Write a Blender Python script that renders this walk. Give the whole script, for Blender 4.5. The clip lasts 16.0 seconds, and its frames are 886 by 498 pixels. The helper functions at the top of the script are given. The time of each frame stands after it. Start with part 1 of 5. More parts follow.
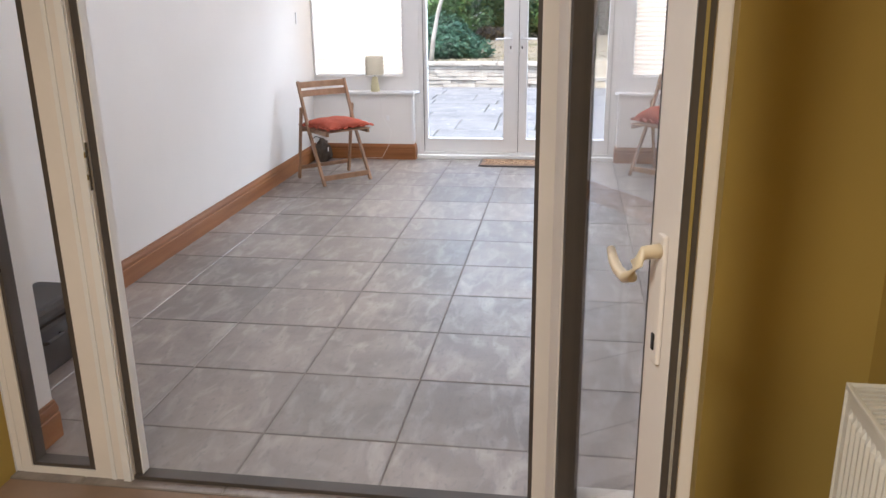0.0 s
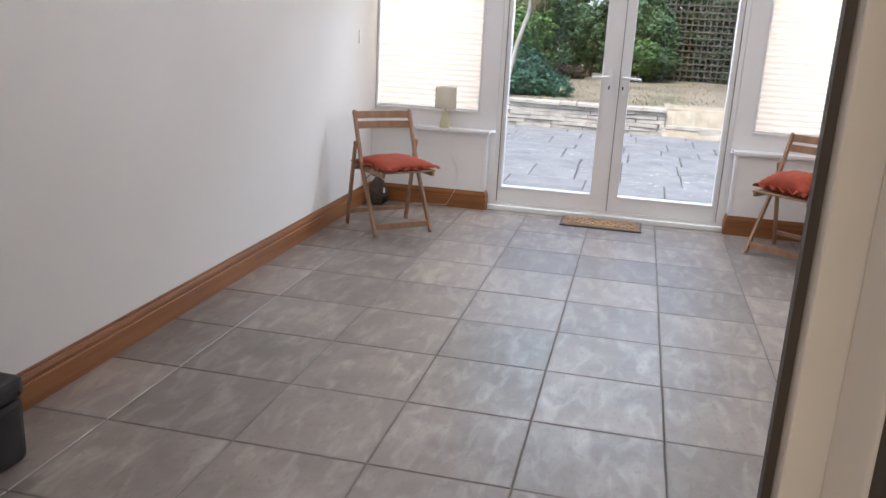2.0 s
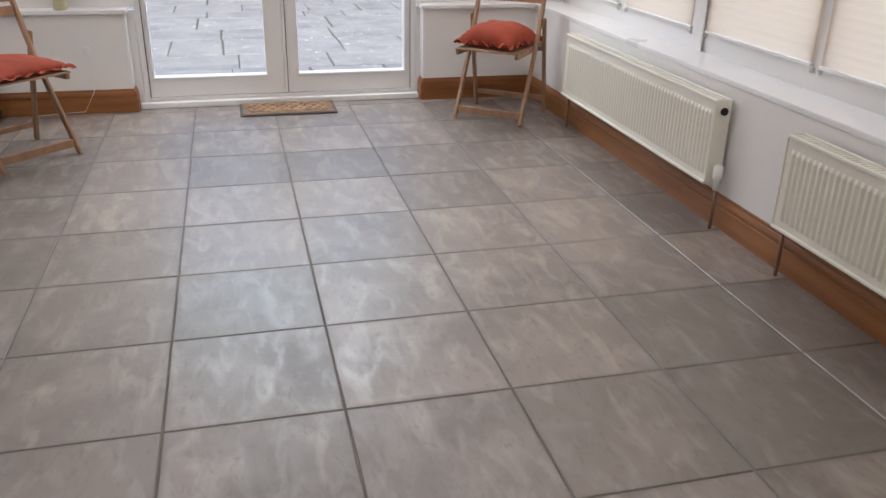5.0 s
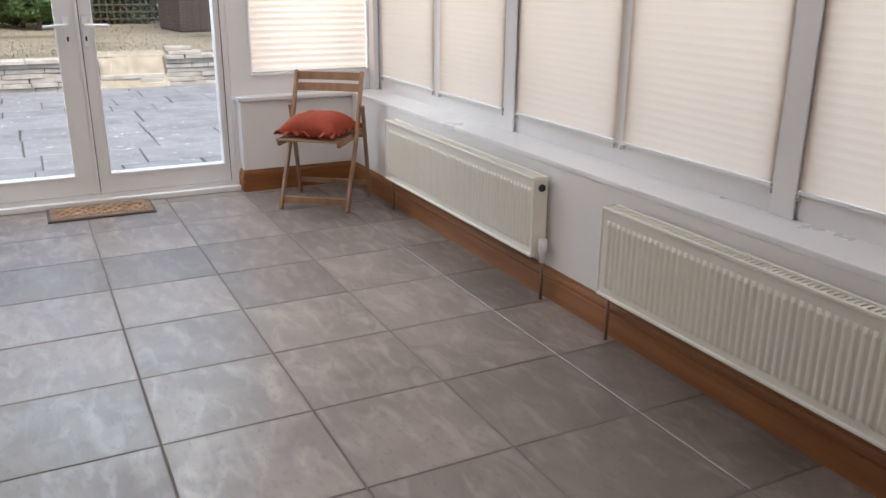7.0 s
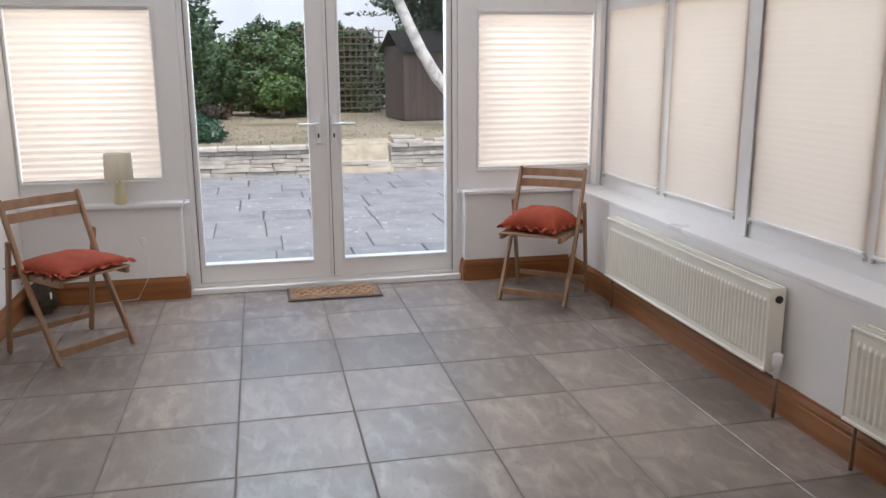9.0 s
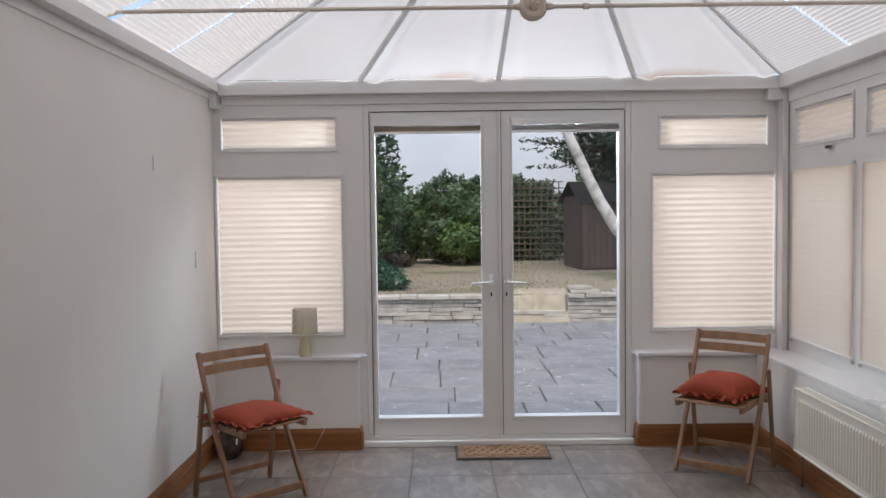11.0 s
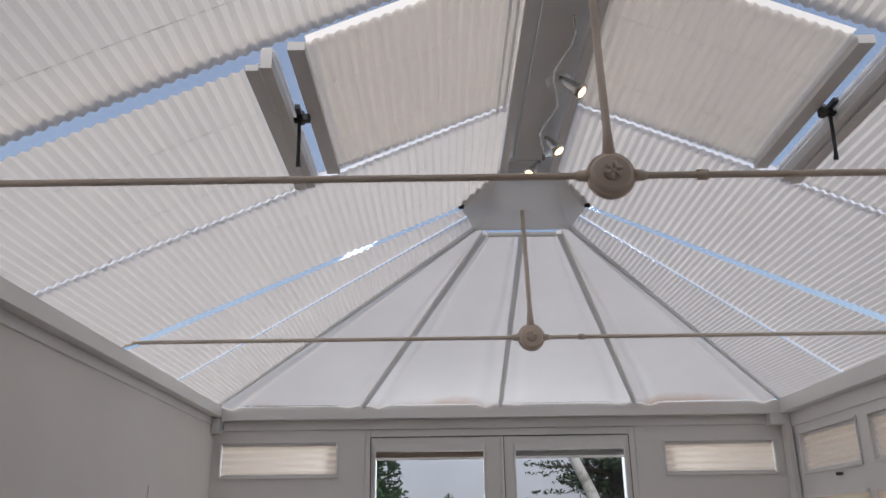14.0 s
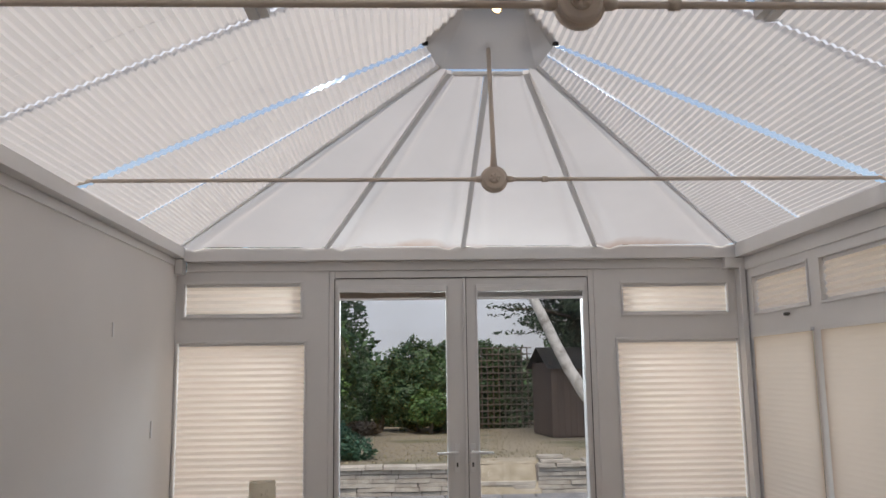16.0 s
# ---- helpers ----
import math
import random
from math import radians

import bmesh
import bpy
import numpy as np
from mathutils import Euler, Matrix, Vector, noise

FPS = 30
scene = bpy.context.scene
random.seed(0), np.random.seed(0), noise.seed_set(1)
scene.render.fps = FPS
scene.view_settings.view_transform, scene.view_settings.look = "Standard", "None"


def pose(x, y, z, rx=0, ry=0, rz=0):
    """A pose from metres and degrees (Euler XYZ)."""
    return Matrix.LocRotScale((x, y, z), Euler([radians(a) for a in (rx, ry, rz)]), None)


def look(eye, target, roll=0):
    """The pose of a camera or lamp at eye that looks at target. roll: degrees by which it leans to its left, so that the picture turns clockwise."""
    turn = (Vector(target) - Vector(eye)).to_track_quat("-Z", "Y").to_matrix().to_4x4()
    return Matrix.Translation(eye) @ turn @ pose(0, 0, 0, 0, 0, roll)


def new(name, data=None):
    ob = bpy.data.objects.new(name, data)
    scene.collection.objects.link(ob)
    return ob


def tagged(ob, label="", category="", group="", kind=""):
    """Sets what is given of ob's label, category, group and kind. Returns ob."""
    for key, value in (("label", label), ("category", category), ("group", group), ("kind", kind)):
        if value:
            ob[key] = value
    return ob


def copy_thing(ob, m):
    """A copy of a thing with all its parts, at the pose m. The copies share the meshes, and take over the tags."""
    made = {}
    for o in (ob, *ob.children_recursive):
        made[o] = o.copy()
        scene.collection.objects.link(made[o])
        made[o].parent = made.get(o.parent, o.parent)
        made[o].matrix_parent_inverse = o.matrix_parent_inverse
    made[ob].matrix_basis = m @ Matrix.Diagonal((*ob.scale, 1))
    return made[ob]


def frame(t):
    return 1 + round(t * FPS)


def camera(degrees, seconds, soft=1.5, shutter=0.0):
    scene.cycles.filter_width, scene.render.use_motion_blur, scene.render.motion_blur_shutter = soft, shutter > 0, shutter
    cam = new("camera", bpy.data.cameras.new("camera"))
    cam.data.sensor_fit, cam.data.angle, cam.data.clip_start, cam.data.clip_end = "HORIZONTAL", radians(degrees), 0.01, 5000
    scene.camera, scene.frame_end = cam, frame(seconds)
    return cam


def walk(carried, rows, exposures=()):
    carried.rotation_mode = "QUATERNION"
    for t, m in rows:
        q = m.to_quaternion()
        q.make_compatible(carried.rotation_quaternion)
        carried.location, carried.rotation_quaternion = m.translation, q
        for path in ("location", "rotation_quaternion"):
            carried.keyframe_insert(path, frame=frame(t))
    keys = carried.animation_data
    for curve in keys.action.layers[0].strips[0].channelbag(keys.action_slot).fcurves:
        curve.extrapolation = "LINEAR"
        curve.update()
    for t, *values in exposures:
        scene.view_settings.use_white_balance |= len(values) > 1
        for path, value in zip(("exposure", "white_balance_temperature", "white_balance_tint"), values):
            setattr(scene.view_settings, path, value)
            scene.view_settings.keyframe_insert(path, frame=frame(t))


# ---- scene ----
cam = camera(56.6, 16.0)
EXPOSURES = [(0, 1.82, 6300, 10), (0.5, 1.66, 6280, 10), (1.5, 1.5, 6300, 10), (3.5, 1.0, 6650, 10), (4.1, 0.95, 6650, 10), (5, 1.33, 6720, 10), (7.5, 1.2, 6600, 10), (9.2, 1.05, 6550, 10), (11.3, 0.5, 6620, 10),
             (12.5, 0.2, 6600, 10), (13.5, 0.06, 6600, 10), (15, 0.03, 6650, 10), (16, 0.25, 6950, 10)]
PATH = [
    (0, (0.517, -0.011, 1.41), (0.228, 1.873, 0.804), -0.7),
    (0.5, (0.425, 0.277, 1.38), (0.014, 2.14, 0.781), 1.2),
    (1.1, (0.376, 0.565, 1.381), (-0.121, 2.412, 0.796), 0.3),
    (1.5, (0.28, 0.763, 1.375), (-0.174, 2.626, 0.806), 2.2),
    (2, (0.237, 1.04, 1.324), (-0.183, 2.921, 0.789), 3.0),
    (2.5, (0.161, 1.224, 1.302), (-0.177, 3.129, 0.795), 2.6),
    (3, (0.068, 1.399, 1.311), (-0.144, 3.33, 0.832), 2.5),
    (3.5, (-0.035, 1.557, 1.32), (-0.139, 3.497, 0.846), 2.1),
    (4, (-0.127, 1.701, 1.293), (-0.059, 3.634, 0.782), 1.9),
    (4.5, (-0.184, 1.817, 1.255), (0.044, 3.698, 0.614), 1.9),
    (5, (-0.202, 1.877, 1.243), (0.251, 3.648, 0.431), 1.1),
    (5.2, (-0.221, 1.956, 1.226), (0.353, 3.668, 0.367), 0.8),
    (7.3, (-0.205, 1.911, 1.292), (0.65, 3.617, 0.695), 0.1),
    (7.5, (-0.214, 1.92, 1.303), (0.601, 3.652, 0.722), -0.0),
    (8, (-0.237, 1.923, 1.322), (0.463, 3.717, 0.782), -0.1),
    (8.5, (-0.272, 1.923, 1.33), (0.297, 3.778, 0.841), -0.0),
    (9, (-0.314, 1.932, 1.355), (0.108, 3.836, 0.914), -0.3),
    (9.2, (-0.336, 1.933, 1.377), (0.029, 3.852, 0.951), -0.4),
    (11.3, (-0.258, 1.905, 1.456), (-0.27, 3.905, 1.46), -0.6),
    (11.5, (-0.263, 1.901, 1.458), (-0.275, 3.9, 1.534), -0.5),
    (12, (-0.248, 1.888, 1.459), (-0.265, 3.874, 1.702), -0.5),
    (12.5, (-0.257, 1.886, 1.462), (-0.269, 3.846, 1.858), -0.6),
    (13, (-0.259, 1.884, 1.467), (-0.269, 3.816, 1.985), -1.0),
    (13.5, (-0.258, 1.875, 1.472), (-0.262, 3.779, 2.083), -1.0),
    (14, (-0.258, 1.872, 1.473), (-0.254, 3.759, 2.136), -0.8),
    (14.5, (-0.25, 1.874, 1.474), (-0.235, 3.763, 2.13), -0.6),
    (15, (-0.248, 1.886, 1.47), (-0.212, 3.794, 2.068), -0.6),
    (15.5, (-0.24, 1.898, 1.462), (-0.178, 3.838, 1.943), -0.6),
    (16, (-0.24, 1.921, 1.458), (-0.159, 3.896, 1.762), -0.8),
]
walk(cam, [(t, look(eye, target, roll)) for t, eye, target, roll in PATH], EXPOSURES)



# ---- light ----
world = bpy.data.worlds.new("sky")
scene.world = world
world.use_nodes = True
_n = world.node_tree.nodes
_bg = _n["Background"]
_sky = _n.new("ShaderNodeTexSky")
_sky.sky_type, _sky.sun_disc = "NISHITA", False
_sky.sun_elevation, _sky.sun_rotation = radians(62), radians(196)
_sky.dust_density = 2.0
world.node_tree.links.new(_sky.outputs[0], _bg.inputs[0])
_bg.inputs[1].default_value = 0.15
sun_data = bpy.data.lights.new("sun", "SUN")
sun_data.energy, sun_data.angle, sun_data.color = 1.9, radians(25), (1.0, 0.96, 0.91)
sun = new("sun", sun_data)
_a, _e = radians(196), radians(62)
_dir = Vector((math.sin(_a) * math.cos(_e), math.cos(_a) * math.cos(_e), math.sin(_e)))
sun.matrix_world = look(_dir * 50, (0, 0, 0))


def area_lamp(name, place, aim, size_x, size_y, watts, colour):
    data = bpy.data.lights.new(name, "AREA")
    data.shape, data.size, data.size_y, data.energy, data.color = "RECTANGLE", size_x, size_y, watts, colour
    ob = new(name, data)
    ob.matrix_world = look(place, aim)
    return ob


# unseen fill added to brighten the kitchen side and door frame
area_lamp("kitchen_fill", (-0.2, -0.4, 2.32), (-0.2, -0.39, 0), 0.5, 0.5, 20, (1.0, 0.93, 0.84))
# hidden lamps added outside the blinded windows, in place of the sky's light
area_lamp("window_fill_east", (2.25, 4.6, 1.45), (1.8, 4.6, 1.35), 4.8, 1.5, 11.5, (0.94, 0.97, 1.0))
area_lamp("window_fill_north", (-1.25, 7.42, 1.35), (-1.25, 6.9, 1.35), 0.8, 1.5, 4.3, (0.94, 0.97, 1.0))
area_lamp("window_fill_north", (1.40, 7.42, 1.35), (1.40, 6.9, 1.35), 0.8, 1.5, 4.3, (0.94, 0.97, 1.0))

# hidden fill above the glazed doors, added to brighten the floor like open sky
area_lamp("door_floor_fill", (0.08, 7.32, 2.19), (0.08, 5.6, 0.5), 1.5, 0.22, 27, (0.78, 0.89, 1.0))

# ---- materials ----
def material(name, base, rough=0.6, metal=0.0, second=None, scale=4.0, fine=60.0, bump=0.1, spread=0.25, stretch=(1, 1, 1),
             by_object=0.0, translucent=0.0, coat=0.0, island=0.0, contrast=(0.35, 0.65), specks=0.0, stain_y=None):
    m = bpy.data.materials.new(name)
    m.use_nodes = True
    nt = m.node_tree
    nodes, links = nt.nodes, nt.links
    b = nodes["Principled BSDF"]
    b.inputs["Roughness"].default_value = rough
    b.inputs["Metallic"].default_value = metal
    b.inputs["Coat Weight"].default_value = coat
    co = nodes.new("ShaderNodeTexCoord")
    mp = nodes.new("ShaderNodeMapping")
    mp.inputs["Scale"].default_value = stretch
    links.new(co.outputs["Object"], mp.inputs["Vector"])
    vec = mp.outputs["Vector"]
    if by_object:
        info = nodes.new("ShaderNodeObjectInfo")
        mul = nodes.new("ShaderNodeVectorMath")
        mul.operation = "SCALE"
        mul.inputs[0].default_value = (7.3, 11.9, 5.7)
        links.new(info.outputs["Random"], mul.inputs["Scale"])
        add = nodes.new("ShaderNodeVectorMath")
        links.new(vec, add.inputs[0])
        links.new(mul.outputs[0], add.inputs[1])
        vec = add.outputs[0]
    big = nodes.new("ShaderNodeTexNoise")
    big.inputs["Scale"].default_value, big.inputs["Detail"].default_value = scale, 5
    small = nodes.new("ShaderNodeTexNoise")
    small.inputs["Scale"].default_value, small.inputs["Detail"].default_value = fine, 4
    links.new(vec, big.inputs["Vector"])
    links.new(vec, small.inputs["Vector"])
    ramp = nodes.new("ShaderNodeMapRange")
    ramp.inputs["From Min"].default_value, ramp.inputs["From Max"].default_value = contrast
    links.new(big.outputs["Fac"], ramp.inputs["Value"])
    second = second or tuple(c * (1 - spread) for c in base)
    mix = nodes.new("ShaderNodeMix")
    mix.data_type = "RGBA"
    mix.inputs["A"].default_value, mix.inputs["B"].default_value = (*base, 1), (*second, 1)
    links.new(ramp.outputs[0], mix.inputs["Factor"])
    colour = mix.outputs["Result"]
    if specks:
        # pale lichen and mortar spots
        vo = nodes.new("ShaderNodeTexNoise")
        vo.inputs["Scale"].default_value, vo.inputs["Detail"].default_value = 17, 3
        links.new(vec, vo.inputs["Vector"])
        sr = nodes.new("ShaderNodeMapRange")
        sr.inputs["From Min"].default_value, sr.inputs["From Max"].default_value = 0.66, 0.72
        links.new(vo.outputs["Fac"], sr.inputs["Value"])
        sm = nodes.new("ShaderNodeMix")
        sm.data_type = "RGBA"
        links.new(colour, sm.inputs["A"])
        sm.inputs["B"].default_value = (specks, specks, specks, 1)
        links.new(sr.outputs[0], sm.inputs["Factor"])
        colour = sm.outputs["Result"]
    if stain_y:
        # brown water stains that creep up the cloth from the eaves
        sx = nodes.new("ShaderNodeSeparateXYZ")
        links.new(co.outputs["Object"], sx.inputs[0])
        sn = nodes.new("ShaderNodeTexNoise")
        sn.inputs["Scale"].default_value, sn.inputs["Detail"].default_value = 2.3, 4
        links.new(co.outputs["Object"], sn.inputs["Vector"])
        sy = nodes.new("ShaderNodeMath")
        sy.operation, sy.inputs[1].default_value = "MULTIPLY_ADD", 0.42
        links.new(sn.outputs["Fac"], sy.inputs[0])
        links.new(sx.outputs["Y"], sy.inputs[2])
        sr = nodes.new("ShaderNodeMapRange")
        sr.inputs["From Min"].default_value, sr.inputs["From Max"].default_value = stain_y[0] + 0.24, stain_y[1] + 0.24
        sr.inputs["To Max"].default_value = 0.75
        links.new(sy.outputs[0], sr.inputs["Value"])
        sm = nodes.new("ShaderNodeMix")
        sm.data_type = "RGBA"
        links.new(colour, sm.inputs["A"])
        sm.inputs["B"].default_value = (0.52, 0.33, 0.22, 1)
        links.new(sr.outputs[0], sm.inputs["Factor"])
        colour = sm.outputs["Result"]
    hsv = nodes.new("ShaderNodeHueSaturation")
    links.new(colour, hsv.inputs["Color"])
    val = nodes.new("ShaderNodeMapRange")
    val.inputs["To Min"].default_value, val.inputs["To Max"].default_value = 1 - spread * 0.35, 1 + spread * 0.35
    links.new(small.outputs["Fac"], val.inputs["Value"])
    value = val.outputs[0]
    if by_object or island:
        if by_object:
            rnd = nodes.new("ShaderNodeObjectInfo").outputs["Random"]
        else:
            rnd = nodes.new("ShaderNodeNewGeometry").outputs["Random Per Island"]
        k = by_object or island
        r2 = nodes.new("ShaderNodeMapRange")
        r2.inputs["To Min"].default_value, r2.inputs["To Max"].default_value = 1 - k, 1 + k
        links.new(rnd, r2.inputs["Value"])
        mm = nodes.new("ShaderNodeMath")
        mm.operation = "MULTIPLY"
        links.new(value, mm.inputs[0])
        links.new(r2.outputs[0], mm.inputs[1])
        value = mm.outputs[0]
    links.new(value, hsv.inputs["Value"])
    links.new(hsv.outputs[0], b.inputs["Base Color"])
    if bump:
        bp = nodes.new("ShaderNodeBump")
        bp.inputs["Strength"].default_value, bp.inputs["Distance"].default_value = bump, 0.004
        links.new(small.outputs["Fac"], bp.inputs["Height"])
        links.new(bp.outputs[0], b.inputs["Normal"])
    rr = nodes.new("ShaderNodeMapRange")
    rr.inputs["To Min"].default_value, rr.inputs["To Max"].default_value = max(0.03, rough - 0.08), min(1, rough + 0.08)
    links.new(big.outputs["Fac"], rr.inputs["Value"])
    links.new(rr.outputs[0], b.inputs["Roughness"])
    if translucent:
        tr = nodes.new("ShaderNodeBsdfTranslucent")
        links.new(hsv.outputs[0], tr.inputs["Color"])
        ms = nodes.new("ShaderNodeMixShader")
        ms.inputs[0].default_value = translucent
        links.new(b.outputs[0], ms.inputs[1])
        links.new(tr.outputs[0], ms.inputs[2])
        links.new(ms.outputs[0], nodes["Material Output"].inputs["Surface"])
    return m


def glass_material(name, tint=(1, 1, 1), gloss_scale=1.0, haze=0.0):
    m = bpy.data.materials.new(name)
    m.use_nodes = True
    nodes, links = m.node_tree.nodes, m.node_tree.links
    nodes.remove(nodes["Principled BSDF"])
    clear = nodes.new("ShaderNodeBsdfTransparent")
    gloss = nodes.new("ShaderNodeBsdfGlossy")
    mix = nodes.new("ShaderNodeMixShader")
    lw = nodes.new("ShaderNodeLayerWeight")
    lw.inputs["Blend"].default_value = 0.5
    pw = nodes.new("ShaderNodeMath")
    pw.operation, pw.inputs[1].default_value = "POWER", 4.0
    fr = nodes.new("ShaderNodeMath")
    fr.operation = "MULTIPLY_ADD"
    fr.inputs[1].default_value, fr.inputs[2].default_value = 0.75 * gloss_scale, 0.035 * gloss_scale
    links.new(lw.outputs["Facing"], pw.inputs[0])
    links.new(pw.outputs[0], fr.inputs[0])
    clear.inputs[0].default_value = (*tint, 1)
    gloss.inputs["Roughness"].default_value = 0.01
    links.new(fr.outputs[0], mix.inputs[0])
    links.new(clear.outputs[0], mix.inputs[1])
    links.new(gloss.outputs[0], mix.inputs[2])
    out = mix.outputs[0]
    if haze:
        tr = nodes.new("ShaderNodeBsdfTranslucent")
        tr.inputs[0].default_value = (0.95, 0.97, 1.0, 1)
        hz = nodes.new("ShaderNodeMixShader")
        hz.inputs[0].default_value = haze
        links.new(out, hz.inputs[1])
        links.new(tr.outputs[0], hz.inputs[2])
        out = hz.outputs[0]
    links.new(out, nodes["Material Output"].inputs["Surface"])
    return m


def emitter(name, colour, power):
    m = bpy.data.materials.new(name)
    m.use_nodes = True
    b = m.node_tree.nodes["Principled BSDF"]
    b.inputs["Base Color"].default_value = (*colour, 1)
    b.inputs["Emission Color"].default_value = (*colour, 1)
    b.inputs["Emission Strength"].default_value = power
    return m


M_WALL = material("white_wall_paint", (0.80, 0.78, 0.76), 0.75, spread=0.04, scale=1.2, fine=220, bump=0.06)
M_UPVC = material("white_upvc", (0.80, 0.79, 0.78), 0.32, spread=0.04, scale=2, fine=30, bump=0.01)
M_SILL = material("sill_board", (0.82, 0.82, 0.83), 0.3, spread=0.05, scale=3, fine=40, bump=0.02)
M_GASKET = material("black_gasket", (0.075, 0.062, 0.053), 0.5, spread=0.2, bump=0.02)
M_YELLOW = material("yellow_wall_paint", (0.43, 0.30, 0.07), 0.75, spread=0.08, scale=1.5, fine=200, bump=0.08)
def tile_material():
    m = bpy.data.materials.new("stone_look_tile")
    m.use_nodes = True
    nt = m.node_tree
    nodes, links = nt.nodes, nt.links
    b = nodes["Principled BSDF"]
    b.inputs["Specular IOR Level"].default_value = 1.0
    b.inputs["IOR"].default_value = 1.62
    co, info = nodes.new("ShaderNodeTexCoord"), nodes.new("ShaderNodeObjectInfo")
    mul = nodes.new("ShaderNodeVectorMath")
    mul.operation = "SCALE"
    mul.inputs[0].default_value = (17.3, 31.9, 5.7)
    links.new(info.outputs["Random"], mul.inputs["Scale"])
    add = nodes.new("ShaderNodeVectorMath")
    links.new(co.outputs["Object"], add.inputs[0])
    links.new(mul.outputs[0], add.inputs[1])

    def noise_at(scale, detail, distort, stretch=(1, 1, 1)):
        mp = nodes.new("ShaderNodeMapping")
        mp.inputs["Scale"].default_value = stretch
        links.new(add.outputs[0], mp.inputs["Vector"])
        n = nodes.new("ShaderNodeTexNoise")
        n.inputs["Scale"].default_value, n.inputs["Detail"].default_value, n.inputs["Distortion"].default_value = scale, detail, distort
        links.new(mp.outputs[0], n.inputs["Vector"])
        return n.outputs["Fac"]
    cloud, patch = noise_at(1.7, 3, 0.3), noise_at(5.5, 4, 0.6)
    streak, mark, grain = noise_at(9, 5, 0.7, (1.6, 0.55, 1)), noise_at(34, 4, 0.5, (1.7, 0.7, 1)), noise_at(150, 2, 0)

    def blend(fac, lo, hi, a, bb):
        r = nodes.new("ShaderNodeMapRange")
        r.inputs["From Min"].default_value, r.inputs["From Max"].default_value = lo, hi
        links.new(fac, r.inputs["Value"])
        x = nodes.new("ShaderNodeMix")
        x.data_type = "RGBA"
        for sock, v in (("A", a), ("B", bb)):
            if isinstance(v, tuple):
                x.inputs[sock].default_value = (*v, 1)
            else:
                links.new(v, x.inputs[sock])
        links.new(r.outputs[0], x.inputs["Factor"])
        return x.outputs["Result"]
    c1 = blend(cloud, 0.3, 0.7, (0.148, 0.117, 0.100), (0.240, 0.192, 0.162))
    c2 = blend(patch, 0.42, 0.80, c1, (0.29, 0.238, 0.205))
    c3 = blend(streak, 0.50, 0.86, c2, (0.39, 0.34, 0.30))
    c4 = blend(mark, 0.55, 0.9, c3, (0.11, 0.095, 0.086))
    # the fired rim of each tile is a little darker
    sep = nodes.new("ShaderNodeSeparateXYZ")
    links.new(co.outputs["Object"], sep.inputs[0])
    ab = []
    for axis in ("X", "Y"):
        q = nodes.new("ShaderNodeMath")
        q.operation = "ABSOLUTE"
        links.new(sep.outputs[axis], q.inputs[0])
        ab.append(q.outputs[0])
    mx = nodes.new("ShaderNodeMath")
    mx.operation = "MAXIMUM"
    links.new(ab[0], mx.inputs[0])
    links.new(ab[1], mx.inputs[1])
    wob = nodes.new("ShaderNodeMath")
    wob.operation, wob.inputs[1].default_value = "MULTIPLY_ADD", 0.03
    links.new(patch, wob.inputs[0])
    links.new(mx.outputs[0], wob.inputs[2])
    c5 = blend(wob.outputs[0], 0.222, 0.250, c4, (0.15, 0.125, 0.108))
    hsv = nodes.new("ShaderNodeHueSaturation")
    links.new(c5, hsv.inputs["Color"])
    v = nodes.new("ShaderNodeMapRange")
    v.inputs["To Min"].default_value, v.inputs["To Max"].default_value = 0.70, 1.08
    links.new(info.outputs["Random"], v.inputs["Value"])
    links.new(v.outputs[0], hsv.inputs["Value"])
    links.new(hsv.outputs[0], b.inputs["Base Color"])
    r = nodes.new("ShaderNodeMapRange")
    r.inputs["From Min"].default_value, r.inputs["From Max"].default_value = 0.35, 0.7
    r.inputs["To Min"].default_value, r.inputs["To Max"].default_value = 0.46, 0.32
    links.new(streak, r.inputs["Value"])
    links.new(r.outputs[0], b.inputs["Roughness"])
    for fac, dist, strength in ((patch, 0.004, 0.10), (streak, 0.0015, 0.25), (mark, 0.0015, 0.35), (grain, 0.0005, 0.2)):
        bp = nodes.new("ShaderNodeBump")
        bp.inputs["Strength"].default_value, bp.inputs["Distance"].default_value = strength, dist
        links.new(fac, bp.inputs["Height"])
        if b.inputs["Normal"].is_linked:
            links.new(b.inputs["Normal"].links[0].from_socket, bp.inputs["Normal"])
        links.new(bp.outputs[0], b.inputs["Normal"])
    return m


M_TILE = tile_material()
M_GROUT = material("dark_grout", (0.23, 0.20, 0.175), 0.9, spread=0.3, scale=8, fine=150, bump=0.3)
M_OAK = material("varnished_oak_skirting", (0.31, 0.125, 0.04), 0.45, second=(0.22, 0.08, 0.024), scale=3, fine=24, bump=0.06,
                 stretch=(6, 0.5, 9))
M_OAKX = material("varnished_oak_skirting_end", (0.28, 0.11, 0.034), 0.35, second=(0.20, 0.07, 0.02), scale=3, fine=24, bump=0.06,
                  stretch=(0.5, 6, 9))
M_BEECH = material("beech_wood", (0.34, 0.195, 0.115), 0.42, second=(0.26, 0.145, 0.08), scale=5, fine=60, bump=0.05, stretch=(4, 4, 0.6))
M_CUSHION = material("rust_red_cloth", (0.33, 0.052, 0.022), 0.95, spread=0.25, scale=7, fine=260, bump=0.5)
M_BLIND = material("cream_pleated_fabric", (0.76, 0.645, 0.54), 0.9, spread=0.04, scale=2, fine=300, bump=0, translucent=0.75)
